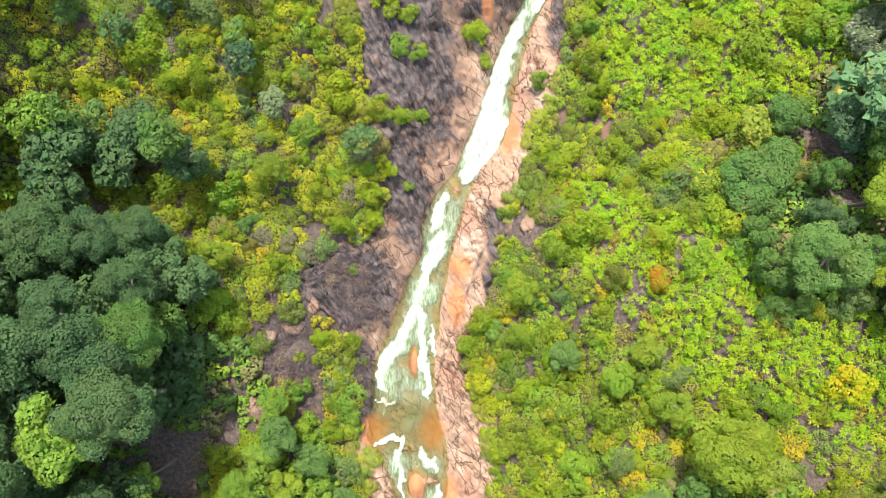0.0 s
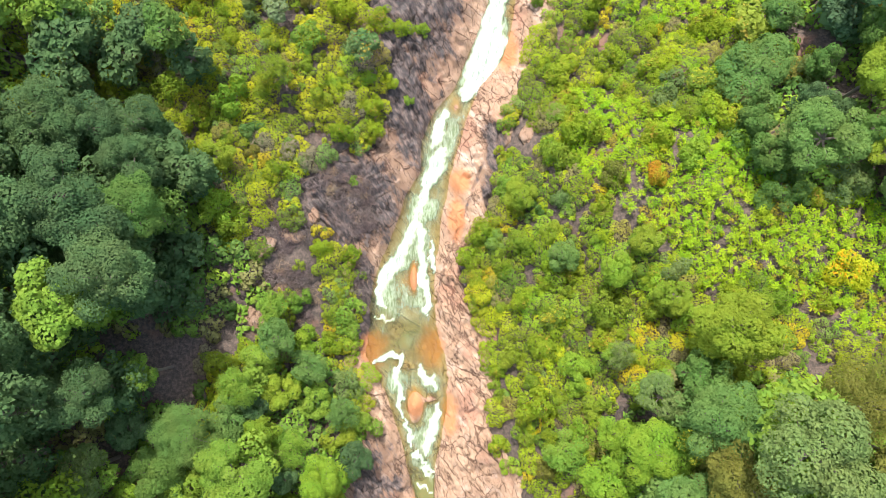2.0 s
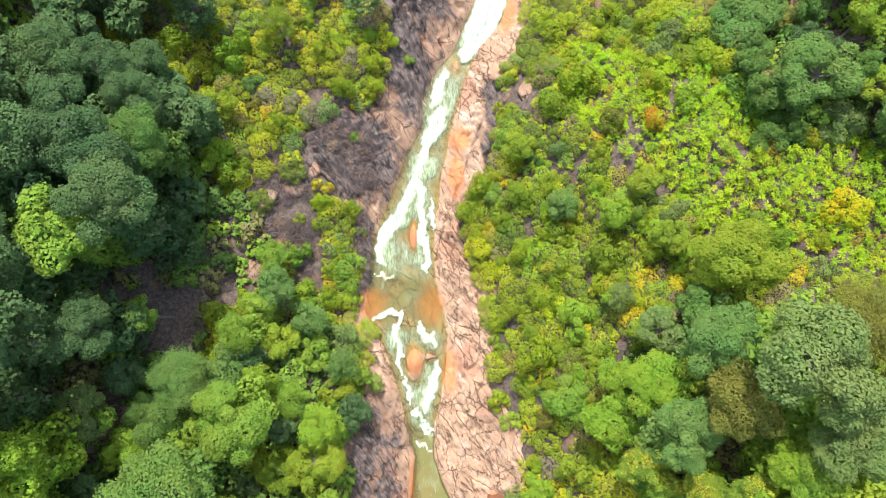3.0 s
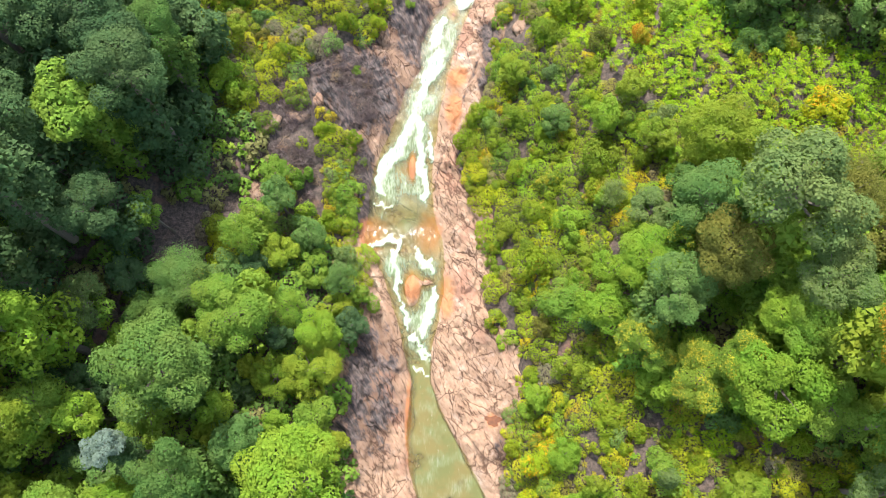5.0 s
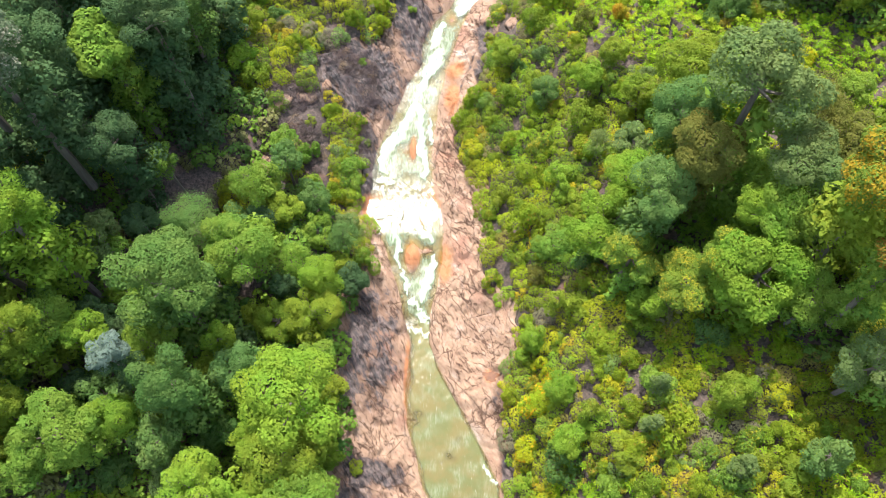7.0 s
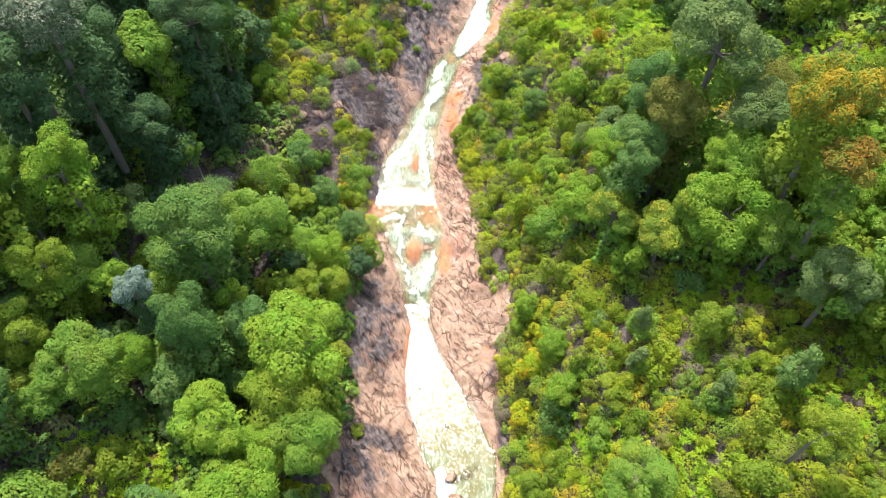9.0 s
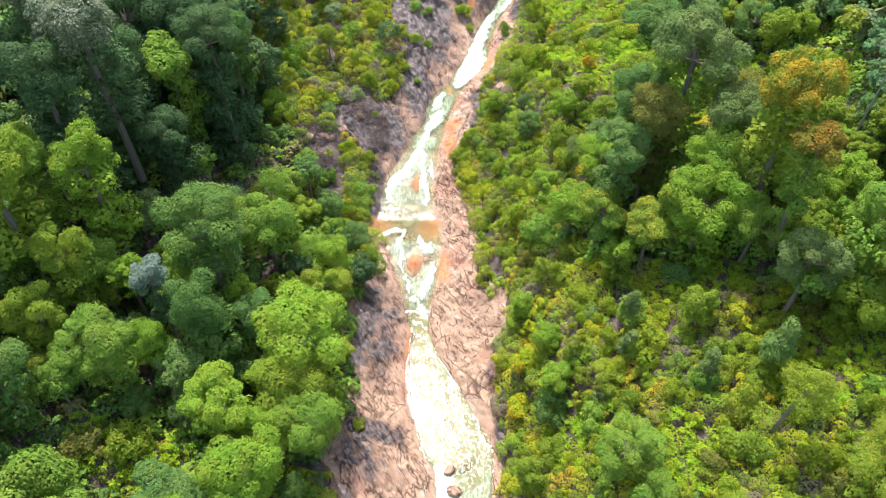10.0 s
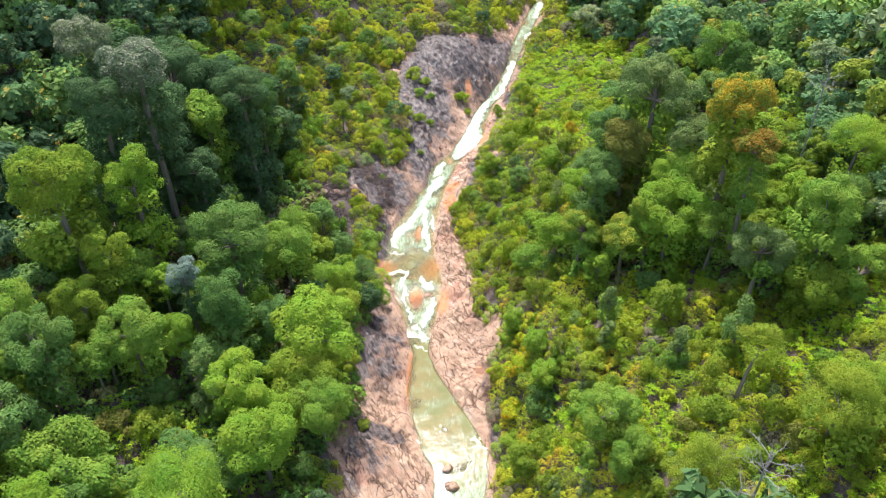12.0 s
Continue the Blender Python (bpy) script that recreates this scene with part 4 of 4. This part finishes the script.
tree(16.1, -16.9, 15.4, 1.5, "grey", "wispy")
tree(24.8, -22.8, 35.6, 4.6, "grey", "dome")
tree(28.2, -27.8, 31.2, 2.9, "grey", "dome")
tree(20.9, -21.4, 28.2, 2.9, "teal", "dome")
tree(17.6, -24.8, 22.2, 2.6, "light", "dome")
tree(22.0, -25.4, 29.0, 2.9, "brown", "dome")
tree(18.6, -27.8, 26.4, 2.6, "teal", "dome")
tree(20.0, -23.4, 23.6, 1.6, "gold", "dome")
tree(18.4, -20.2, 20.6, 1.9, "grey", "dome")
tree(21.5, -18.4, 21.8, 2.2, "dark", "dome")
tree(15.8, -24.2, 15.2, 1.9, "light", "dome")
tree(11.7, -26.1, 11.8, 1.9, "mid", "dome")
tree(23.6, -33.6, 25.4, 2.4, "gold", "dome")
tree(26.2, -30.4, 27.2, 2.4, "light", "dome")
tree(31.3, 14.7, 16.8, 1.7, "teal", "dome")
tree(27.6, -30.6, 27.8, 2.8, "mid", "dome")
tree(17.0, -31.2, 20.8, 2.4, "gold", "dome")
tree(14.6, -28.0, 17.6, 2.2, "light", "dome")
tree(21.2, -34.2, 22.0, 2.5, "gold", "dome")
tree(18.6, -34.6, 17.4, 2.0, "light", "tall")
tree(25.6, -34.8, 27.2, 3.9, "light", "dome")
tree(29.6, -36.8, 25.4, 2.8, "mid", "dome")
tree(30.2, -33.4, 38.4, 3.5, "orange", "dome")
tree(31.0, -38.2, 35.0, 2.2, "rust", "dome")
tree(37.4, -42.2, 32.2, 3.6, "mid", "tall")
tree(32.0, -42.8, 27.6, 3.0, "grey", "dome")
tree(37.0, -45.4, 25.0, 2.8, "olive", "dome")
tree(41.5, -44.0, 26.2, 3.4, "mid", "dome")
tree(18.6, -42.0, 18.8, 1.5, "grey", "cone")
tree(18.3, -44.8, 16.4, 1.5, "grey", "cone")
tree(24.2, -48.6, 19.4, 1.9, "grey", "cone")
tree(29.5, -48.2, 23.0, 2.0, "teal", "cone")
tree(12.4, -45.0, 11.0, 1.7, "light", "dome")
tree(16.8, -46.6, 12.0, 1.7, "olive", "dome")
tree(16.5, -55.7, 18.8, 2.9, "mid", "dome")
tree(18.2, -59.4, 17.0, 2.6, "mid", "tall")
tree(28.9, -54.6, 25.4, 2.3, "olive", "wispy", 0.16, BARK, False)
tree(22.9, -62.2, 19.6, 3.0, "olive", "wispy")
tree(33.5, -60.0, 25.8, 3.4, "olive", "wispy")
tree(36.5, -57.5, 24.2, 2.6, "olive", "dome")
dead_tree(25.6, -66.0, 25.8, 3.0, 0)
dead_tree(23.4, -67.6, 23.4, 1.9, 1)
dead_tree(41.7, -25.9, 36.4, 2.4, 1)
shrub(19.8, -0.6, 1.25, "amber", 1.6)
shrub(21.5, -9.4, 1.5, "grey", 1.4)
shrub(21.0, 15.2, 1.1, "yellow")
shrub(24.4, 8.2, 1.8, "gold")
shrub(35.4, -9.8, 2.0, "yellow")
shrub(9.4, -35.6, 1.7, "light")
shrub(9.6, -38.6, 1.3, "orange")
shrub(9.8, -41.0, 2.0, "yellow")
shrub(10.6, -38.2, 1.5, "yellow", 1.2)
shrub(12.4, -40.2, 1.3, "light")
shrub(9.0, -47.2, 1.2, "light", 1.2)
shrub(9.2, -44.4, 1.7, "yellow")
shrub(10.8, -43.0, 1.4, "gold")
# bushes rooted in clefts of the dark rock
shrub(-4.4, 22.8, 1.2, "mid")
shrub(-2.4, 22.5, 1.1, "gold")
shrub(3.4, 24.6, 1.5, "scrub")
shrub(4.4, 22.4, 0.9, "olive")
shrub(-5.6, 27.0, 1.7, "scrub")
shrub(-3.6, 26.0, 1.1, "olive")
shrub(-4.2, 16.4, 1.2, "scrub")
shrub(-6.2, 16.8, 1.4, "scrub")
shrub(-2.2, 16.2, 0.9, "olive")
shrub(-3.6, 9.4, 0.7, "mid")
shrub(-5.6, 11.0, 1.0, "scrub")
shrub(9.9, 20.0, 1.1, "mid", 1.9)
shrub(-9.3, 0.6, 0.6, "mid")
shrub(-7.6, -46.6, 0.8, "olive")


# the rest of the cover, by kinds of ground
def near(x, y, spots):
    return np.max([1.0 - np.hypot((x - cx) / rx, (y - cy) / ry) for cx, cy, rx, ry in spots], axis=0)


FERN_SPOTS = [(22, -55, 4, 3), (14, -50, 3, 3), (35, -49, 6, 4), (26, 22, 11, 8), (16, 4, 4.5, 5), (21, 0, 5.5, 6), (27, -5, 6.5, 6.5), (34, -8, 6, 6), (41, -12, 6, 5), (22, 30, 8, 9), (27, -38, 5, 3.5), (41, -46, 7, 4), (-27, -52.5, 6.5, 3.5), (33, -50, 4, 3), (33, -64, 6, 4), (15, -66, 5, 4)]
WOOD_SPOTS = [(-34, -8, 11, 12), (-38, -30, 16, 12), (-27, -44, 17, 10), (-16, -31, 8, 13), (-12.5, -44, 5, 9), (-18, -59, 10, 6), (-40, -60, 12, 12), (25, -27, 10.5, 8.5), (38, -32, 12, 9), (34, 4, 7, 6), (45, 10, 12, 18), (-50, 20, 10, 40), (-48, 60, 30, 25), (45, 50, 20, 22), (70, -20, 25, 70), (-80, 0, 30, 120), (0, 95, 70, 28), (20, -75, 12, 9), (-15, -78, 14, 10)]
BARE_SPOTS = [(-16.5, -4.5, 4.5, 3.5), (-17, -12, 5, 4.5), (-12, 2, 2.5, 2.5), (-10, 27, 3, 3), (8.5, 5.5, 2, 2.5)]
DRY_SPOTS = [(-9.8, -0.7, 2.6, 2.4), (-8.6, -3.7, 1.6, 2.2), (-12, 0.8, 2.5, 2), (-17, -4.5, 4, 3), (-17, -11.5, 4, 3.5), (-9, -9, 1, 3)]
GLADES = [(-27, -54, 8, 5.5)]
DIM_SPOTS = [(-21.5, -12.5, 4, 6), (-27, -20, 4, 3.5), (-30, -16, 6, 3.5)]


def cover_array(x, y):
    """What grows at each place: rock, dim, scrub, fern or wood."""
    wob = waves(x, y, 7, 71) * 1.1
    _, _, rl, rr = bed(y)
    f, w = near(x + wob, y - wob, FERN_SPOTS), near(x - wob, y + wob, WOOD_SPOTS)
    kind = np.where(np.maximum(f, w) < 0, "scrub", np.where(f * 1.4 >= w, "fern", "wood"))
    kind = np.where(near(x + wob, y + wob, BARE_SPOTS) > 0, "bare", kind)
    kind = np.where(near(x, y, DIM_SPOTS) > 0, "dim", kind)
    return np.where((x > rl - 0.2) & (x < rr + 0.2), "rock", kind)


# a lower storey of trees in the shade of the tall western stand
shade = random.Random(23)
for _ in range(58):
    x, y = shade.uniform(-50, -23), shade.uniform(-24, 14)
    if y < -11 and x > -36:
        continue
    # beyond y = -8 only deep leaves: the gap's shade is put into their colour
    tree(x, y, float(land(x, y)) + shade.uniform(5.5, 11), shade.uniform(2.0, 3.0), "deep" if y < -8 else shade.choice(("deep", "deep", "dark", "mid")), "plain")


def scatter_trees():
    """Trees between those named above: near ones singly, the woods farther off as one joined canopy."""
    r = np.random.RandomState(77)
    n = 32000
    xs = np.concatenate([r.uniform(-72, 72, n), r.uniform(-120, 120, 12000)])
    ys = np.concatenate([r.uniform(-84, 95, n), r.uniform(-140, 160, 12000)])
    kinds, grounds = cover_array(xs, ys), land(xs, ys)
    cells, far, near_made = {}, [], 0
    for a, b, c in standing:
        cells.setdefault((int(a // 8), int(b // 8)), []).append((a, b, c))
    for i, (x, y, kind, ground) in enumerate(zip(xs.tolist(), ys.tolist(), kinds, grounds.tolist())):
        if near(x, y, GLADES) > 0:
            continue
        away = i >= n or abs(x) > 64 or y > 84 or y < -64 or (y < -34 and abs(x) > 50)
        if i >= n and abs(x) < 70 and -80 < y < 90:
            continue
        if kind not in ("wood", "scrub") or (kind == "scrub" and near(x, y, BARE_SPOTS) > -0.2) or (kind == "scrub" and not (i >= n or chance.random() < 0.012)):
            continue
        radius = chance.uniform(3, 5.5) if i >= n else chance.choice((1.5, 1.9, 2.3, 2.7, 3.2, 3.7)) if kind == "wood" else chance.uniform(1.2, 1.8)
        key = (int(x // 8), int(y // 8))
        gap = 0.7 if i >= n else 0.6
        if any((x - a) ** 2 + (y - b) ** 2 < (gap * (radius + c)) ** 2 for u in (-1, 0, 1) for v in (-1, 0, 1) for a, b, c in cells.get((key[0] + u, key[1] + v), ())):
            continue
        cells.setdefault(key, []).append((x, y, radius))
        high = radius * chance.uniform(1.9, 2.9) + (2.5 if abs(x) > 30 else 1.0)
        if x < -18 and y > -36:
            # western stand: mostly deep leaves, whose colour carries part of its shade
            weights = (16, 20, 3, 6, 5, 4, 0, 1, 46)
        elif x < 0:
            weights = (30, 28, 8, 10, 12, 3, 2, 1, 12)
        elif y > -5:
            weights = (16, 30, 4, 8, 30, 3, 2, 3, 14)
        else:
            weights = (24, 2, 30, 6, 26, 5, 11, 2, 0)
        colour = chance.choices(("mid", "dark", "light", "teal", "olive", "grey", "gold", "brown", "deep"), weights)[0]
        if kind == "scrub":
            colour = chance.choice(("olive", "mid", "olive", "light"))
        form = chance.choices(("dome", "tall", "wispy", "spread"), (38, 36, 12, 14))[0]
        if -42 < x < 44 and -68 < y < 12 and near_made < 170:
            tree(x, y, ground + high, radius, colour, form)
            near_made += 1
        else:
            far.append((x, y, ground, radius, high, away))
    V, F, plant, n = [], [], [], 0
    data = {}
    for form in ("plain", "coarse", "rough"):
        for me, _ in CROWNS[form]:
            v = np.empty(len(me.vertices) * 3)
            me.vertices.foreach_get("co", v)
            data.setdefault(form, []).append((v.reshape(-1, 3), np.array([tuple(p.vertices) for p in me.polygons])))
    for x, y, ground, radius, high, away in far:
        tone = chance.random() * 0.45 if x < -18 and y > -40 else chance.random()
        z = high - 0.75 * radius
        tiers = 0
        while z > 0.4 * radius and tiers < (1 if away or high < 8 else 2):
            tiers += 1
            v, f = chance.choice(data["rough" if away else "coarse" if abs(x) > 50 or y > 60 or tiers > 1 else "plain"])
            t = chance.uniform(0, 6.28)
            turned = np.stack([v[:, 0] * math.cos(t) - v[:, 1] * math.sin(t), v[:, 0] * math.sin(t) + v[:, 1] * math.cos(t), v[:, 2]], -1)
            V.append(turned * radius * 1.1 + (x, y, ground + z))
            F.append(f + n)
            plant.append(np.full(len(v), tone))
            n += len(v)
            z -= 1.7 * radius
    cover_object("woodland", np.concatenate(V), np.concatenate(F), np.concatenate(plant), "wood_mix", "rainforest canopy of mixed greens on the far slopes", "woodland")


def cover_object(name, V, F, plant, colour, label, category):
    me = mesh_of(name, V, F)
    me.attributes.new("plant", "FLOAT", "POINT").data.foreach_set("value", np.asarray(plant, np.float32))
    ob = new(name, me)
    ob.material_slots[0].link = "OBJECT"
    ob.material_slots[0].material = LEAF[colour]
    tagged(ob, label, category, kind="stuff")


def scatter_shrubs(count, across=(-40, 34), along=(-62, 34), seed=31):
    cells = {}
    made = 0
    r = np.random.RandomState(seed)
    xs, ys = r.uniform(*across, count * 30), r.uniform(*along, count * 30)
    for a, b, c in bushes:
        cells.setdefault((int(a // 4), int(b // 4)), []).append((a, b, c))
    for x, y, kind in zip(xs.tolist(), ys.tolist(), cover_array(xs, ys)):
        if made >= count:
            break
        if kind in ("rock", "dim", "wood") or (kind in ("fern", "bare") and chance.random() < 0.8):
            continue
        radius = chance.choice((1.0, 1.2, 1.4, 1.7, 2.1))
        key = (int(x // 4), int(y // 4))
        if any(math.hypot(x - a, y - b) < 0.8 * (radius + c) for i in (-1, 0, 1) for j in (-1, 0, 1) for a, b, c in cells.get((key[0] + i, key[1] + j), ())):
            continue
        cells.setdefault(key, []).append((x, y, radius))
        colour = chance.choices(("scrub", "olive", "mid", "gold", "grey", "brown", "light", "teal", "dark"), (48, 30, 8, 3, 5, 3, 4, 1, 2))[0]
        shrub(x, y, radius, colour, chance.uniform(1.0, 1.7))
        made += 1


def clumps(r, x, y, radius, high, count, size, jitter=0.42, wide=0.78):
    """Leaves on many small domes at x, y."""
    k = np.repeat(np.arange(len(x)), count)
    m = len(k)
    D = r.normal(size=(m, 3))
    D /= np.linalg.norm(D, axis=1)[:, None]
    D[:, 2] = np.abs(D[:, 2])
    rad = radius[k] * (1 - 0.45 * r.uniform(0, 1, m) ** 2)
    P = np.stack([x[k], y[k], land(x, y)[k]], -1) + D * rad[:, None] * np.stack([np.ones(m), np.ones(m), high[k]], -1)
    V, F = leaves("clumps", P, D + (0, 0, 0.5) + jitter * r.normal(size=(m, 3)), size, r, wide)
    return V, F, k


def canopy(r, x, y, radius, high, lobes, cell, thick, size, jitter=0.3, wide=0.9):
    """The closed skin of many shrubs grown together: each is a heap of small domes, and leaves clothe
    whatever dome stands highest at a place, down the steps between neighbours too. Returns leaves and the shrub of each."""
    k = np.repeat(np.arange(len(x)), np.maximum(4, (lobes * radius ** 1.3).astype(int)))
    n = len(k)
    a, d = r.uniform(0, 6.2832, n), np.sqrt(r.uniform(0, 1, n)) * 0.8
    lx, ly, lr = x[k] + radius[k] * d * np.cos(a), y[k] + radius[k] * d * np.sin(a), r.uniform(0.24, 0.48, n) * radius[k] ** 0.7
    base = land(lx, ly) + radius[k] * high[k] * (0.75 * (1 - d * d) + r.uniform(-0.12, 0.12, n)) + 0.1
    x0, y0 = lx.min() - 2, ly.min() - 2
    w, h = int((lx.max() + 2 - x0) / cell) + 2, int((ly.max() + 2 - y0) / cell) + 2
    cells, tops, owners = [], [], []
    for lo, hi in ((0, 0.25), (0.25, 0.4), (0.4, 2)):
        i = np.nonzero((lr >= lo) & (lr < hi))[0]
        if not len(i):
            continue
        span = int(math.ceil(lr[i].max() / cell))
        u, v = [g.ravel() for g in np.meshgrid(np.arange(-span, span + 1), np.arange(-span, span + 1))]
        cx, cy = ((lx[i] - x0) / cell).astype(int)[:, None] + u, ((ly[i] - y0) / cell).astype(int)[:, None] + v
        dd = ((cx + 0.5) * cell + x0 - lx[i][:, None]) ** 2 + ((cy + 0.5) * cell + y0 - ly[i][:, None]) ** 2
        f = dd / lr[i][:, None] ** 2
        ok = f < 1
        cells.append((cy * w + cx)[ok])
        tops.append((base[i][:, None] + lr[i][:, None] * np.sqrt(np.clip(1 - f, 0, 1)))[ok])
        owners.append(np.broadcast_to(i[:, None], f.shape)[ok])
    cells, tops, owners = np.concatenate(cells), np.concatenate(tops), np.concatenate(owners)
    order = np.argsort(tops, kind="stable")
    top, owner = np.full(w * h, -99.0), np.full(w * h, -1)
    top[cells[order]], owner[cells[order]] = tops[order], owners[order]
    c = np.nonzero(owner >= 0)[0]
    low = np.min([top[(c + s) % (w * h)] for s in (1, -1, w, -w)], axis=0)
    step = np.clip(top[c] - low, 0, 1.1)
    q = owner[c]
    px, py = (c % w + 0.5) * cell + x0, (c // w + 0.5) * cell + y0
    up = np.sqrt(np.clip(1 - ((px - lx[q]) ** 2 + (py - ly[q]) ** 2) / lr[q] ** 2, 0.09, 1))
    skin = r.poisson(thick / up ** 0.5)
    side = r.poisson(np.clip(step - 0.12, 0, 1) * thick * 2.2)
    e = np.concatenate([np.repeat(np.arange(len(c)), skin), np.repeat(np.arange(len(c)), side)])
    on_side = np.arange(len(e)) >= skin.sum()
    m, q = len(e), q[e]
    px, py = px[e] + r.uniform(-0.55, 0.55, m) * cell, py[e] + r.uniform(-0.55, 0.55, m) * cell
    dx, dy = (px - lx[q]) / lr[q], (py - ly[q]) / lr[q]
    f = np.clip(1 - dx * dx - dy * dy, 0.02, 1)
    z = base[q] + lr[q] * np.sqrt(f) * (1 - 0.3 * r.uniform(0, 1, m) ** 3) - np.where(on_side, step[e] * r.uniform(0, 1, m), 0)
    N = np.stack([dx, dy, np.sqrt(f) * np.where(on_side, 0.3, 1.0) + 0.25], -1) + jitter * r.normal(size=(m, 3))
    V, F = leaves("canopy", np.stack([px, py, z], -1), N, size, r, wide)
    return V, F, k[q]


def build_cover():
    """Low scrub, understorey and fern clumps that hide most of the soil."""
    r = np.random.RandomState(4)
    n = 36000
    X, Y = r.uniform(-62, 60, n), r.uniform(-78, 92, n)
    keep = (np.abs(X) < 50) & (Y > -70) & ((Y < 34) | (np.abs(X - 5) < 40))
    X, Y = X[keep], Y[keep]
    kinds = cover_array(X, Y)
    kinds = np.where((kinds == "scrub") & (Y > 30), "scrub_far", kinds)
    kinds = np.where((kinds == "scrub") & (X > 5) & (Y > -31), "scrub_east", kinds)
    kinds = np.where((kinds == "scrub") & (X > 5) & (Y <= -31), "scrub_low", kinds)
    thin = r.uniform(0, 1, len(X))
    ox, oy = r.uniform(-120, 120, 14000), r.uniform(-140, 160, 14000)
    out = ((np.abs(ox) > 49) | (oy < -69) | (oy > 90)) & (cover_array(ox, oy) != "rock")
    V, F, k = clumps(r, ox[out], oy[out], r.uniform(0.9, 1.8, out.sum()), r.uniform(0.7, 1.2, out.sum()), 11, 1.0)
    cover_object("thicket", V, F, np.repeat(r.uniform(0, 0.999, out.sum())[k], 3), "weed_mix", "green thicket on the slopes around the valley", "undergrowth")
    bx, by = r.uniform(-22, 12, 9000), r.uniform(-17, 30, 9000)
    dry = near(bx, by, DRY_SPOTS) > r.uniform(0, 0.4, 9000)
    V, F, k = clumps(r, bx[dry], by[dry], r.uniform(0.3, 0.8, dry.sum()), r.uniform(0.7, 1.3, dry.sum()), 60, 0.5, 0.9, 0.1)
    cover_object("dry_brush", V, F, np.repeat(r.uniform(0, 0.999, dry.sum())[k], 3), "dry_mix", "low leafless grey-brown brush on bare ground", "brush")
    # kinds of ground, colours, share of the plants, their least and largest radius, cell, leaves a cell, leaf length
    for name, wanted, colour, share, small, large, cell, thick, size, label, category in (
            ("scrub_cover", ("scrub", "bare"), "scrub_mix", 0.62, 0.45, 1.7, 0.135, 2.5, 0.128, "low mixed scrub in yellow greens covering the open slope", "scrub"),
            ("scrub_cover", ("scrub_far",), "scrub_mix", 0.3, 0.8, 2.2, 0.3, 2.6, 0.3, "yellow-green scrub on the upper slope beside the gorge", "scrub"),
            ("scrub_cover", ("scrub_low",), "scrub_mix", 0.66, 0.45, 1.6, 0.135, 2.5, 0.128, "yellow-green heath scrub on the slope above the pool", "scrub"),
            ("scrub_cover", ("scrub_east",), "east_mix", 0.62, 0.45, 1.7, 0.135, 2.5, 0.128, "low olive scrub on the slope beside the stream", "scrub"),
            ("understorey", ("wood", "dim"), "weed_mix", 0.34, 0.7, 2.0, 0.36, 2.4, 0.36, "dark green understorey plants below the trees", "undergrowth"),
            ("fern_clumps", ("fern",), "fern_mix", 0.85, 0.4, 1.1, 0.15, 2.2, 0.14, "low lime green fern clumps on the slope", "ferns")):
        pick = np.isin(kinds, wanted) & (thin < share) & (waves(X, Y, 5, 61) > -0.9)
        if "bare" in wanted:
            pick &= (kinds != "bare") | (thin < 0.16)
        if "dim" in wanted:
            pick &= (kinds != "dim") | (thin < 0.1)
        x, y = X[pick], Y[pick]
        m = len(x)
        plant = np.clip(0.5 + 0.42 * waves(x, y, 14, 63) + r.uniform(-0.42, 0.42, m), 0, 0.999) if name != "scrub_cover" else np.mod(1.7 * waves(x, y, 9, 64) + r.uniform(0, 0.6, m), 0.999)
        if category == "ferns":
            plant = np.where(y > 11, 0.62 + 0.3 * r.uniform(0, 1, m) ** 2 * (r.uniform(0, 1, m) < 0.5), plant)
        radius = small + (large - small) * r.uniform(0, 1, m) ** 1.6
        V, F, k = canopy(r, x, y, radius, r.uniform(0.55, 1.3, m) * (0.75 if category == "ferns" else 1), 9, cell, thick, size)
        cover_object(name, V, F, np.repeat(plant[k], 3), colour, label, category)


def build_ferns():
    """Rosettes of arching fronds over the clumps."""
    r = np.random.RandomState(9)
    n = 34000
    X, Y = r.uniform(-40, 52, n), r.uniform(-76, 45, n)
    kinds = cover_array(X, Y)
    pick = ((kinds == "fern") & (r.uniform(0, 1, n) < 0.97)) | ((kinds == "scrub") & (X > 8) & (r.uniform(0, 1, n) < 0.06))
    V, F, plant = [], [], []
    for x, y, z in zip(X[pick], Y[pick], land(X[pick], Y[pick])):
        h, size, k = r.uniform(0.6, 1.5), r.uniform(0.26, 0.5), r.randint(7, 11)
        a0, tone = r.uniform(0, 6.28), r.uniform(0.5, 0.75) if y > 11 else r.uniform(0, 0.999)
        tx, ty = r.uniform(-0.3, 0.3, 2)
        for j in range(k):
            a = a0 + 6.2832 * j / k + r.uniform(-0.25, 0.25)
            c, s, l = math.cos(a), math.sin(a), size * r.uniform(0.75, 1.15)
            w, up = 0.14 * l, r.uniform(0.1, 0.3) * l
            b = len(V)
            for d, e, f in ((0.05, 0, 0), (0.5, w, up), (0.5, -w, up), (1.0, 0, up * 0.35)):
                px, py = c * d * l - s * e, s * d * l + c * e
                V.append((x + px, y + py, z + h + f + tx * px + ty * py))
            F.append((b, b + 1, b + 2))
            F.append((b + 1, b + 3, b + 2))
            plant.extend((tone,) * 4)
    cover_object("fern_cover", np.array(V), np.array(F), plant, "fern_mix", "bright lime green fern rosettes on the slope", "ferns")


scatter_trees()
scatter_shrubs(270)
scatter_shrubs(110, (8, 40), (-68, -35), 36)
build_cover()
build_ferns()
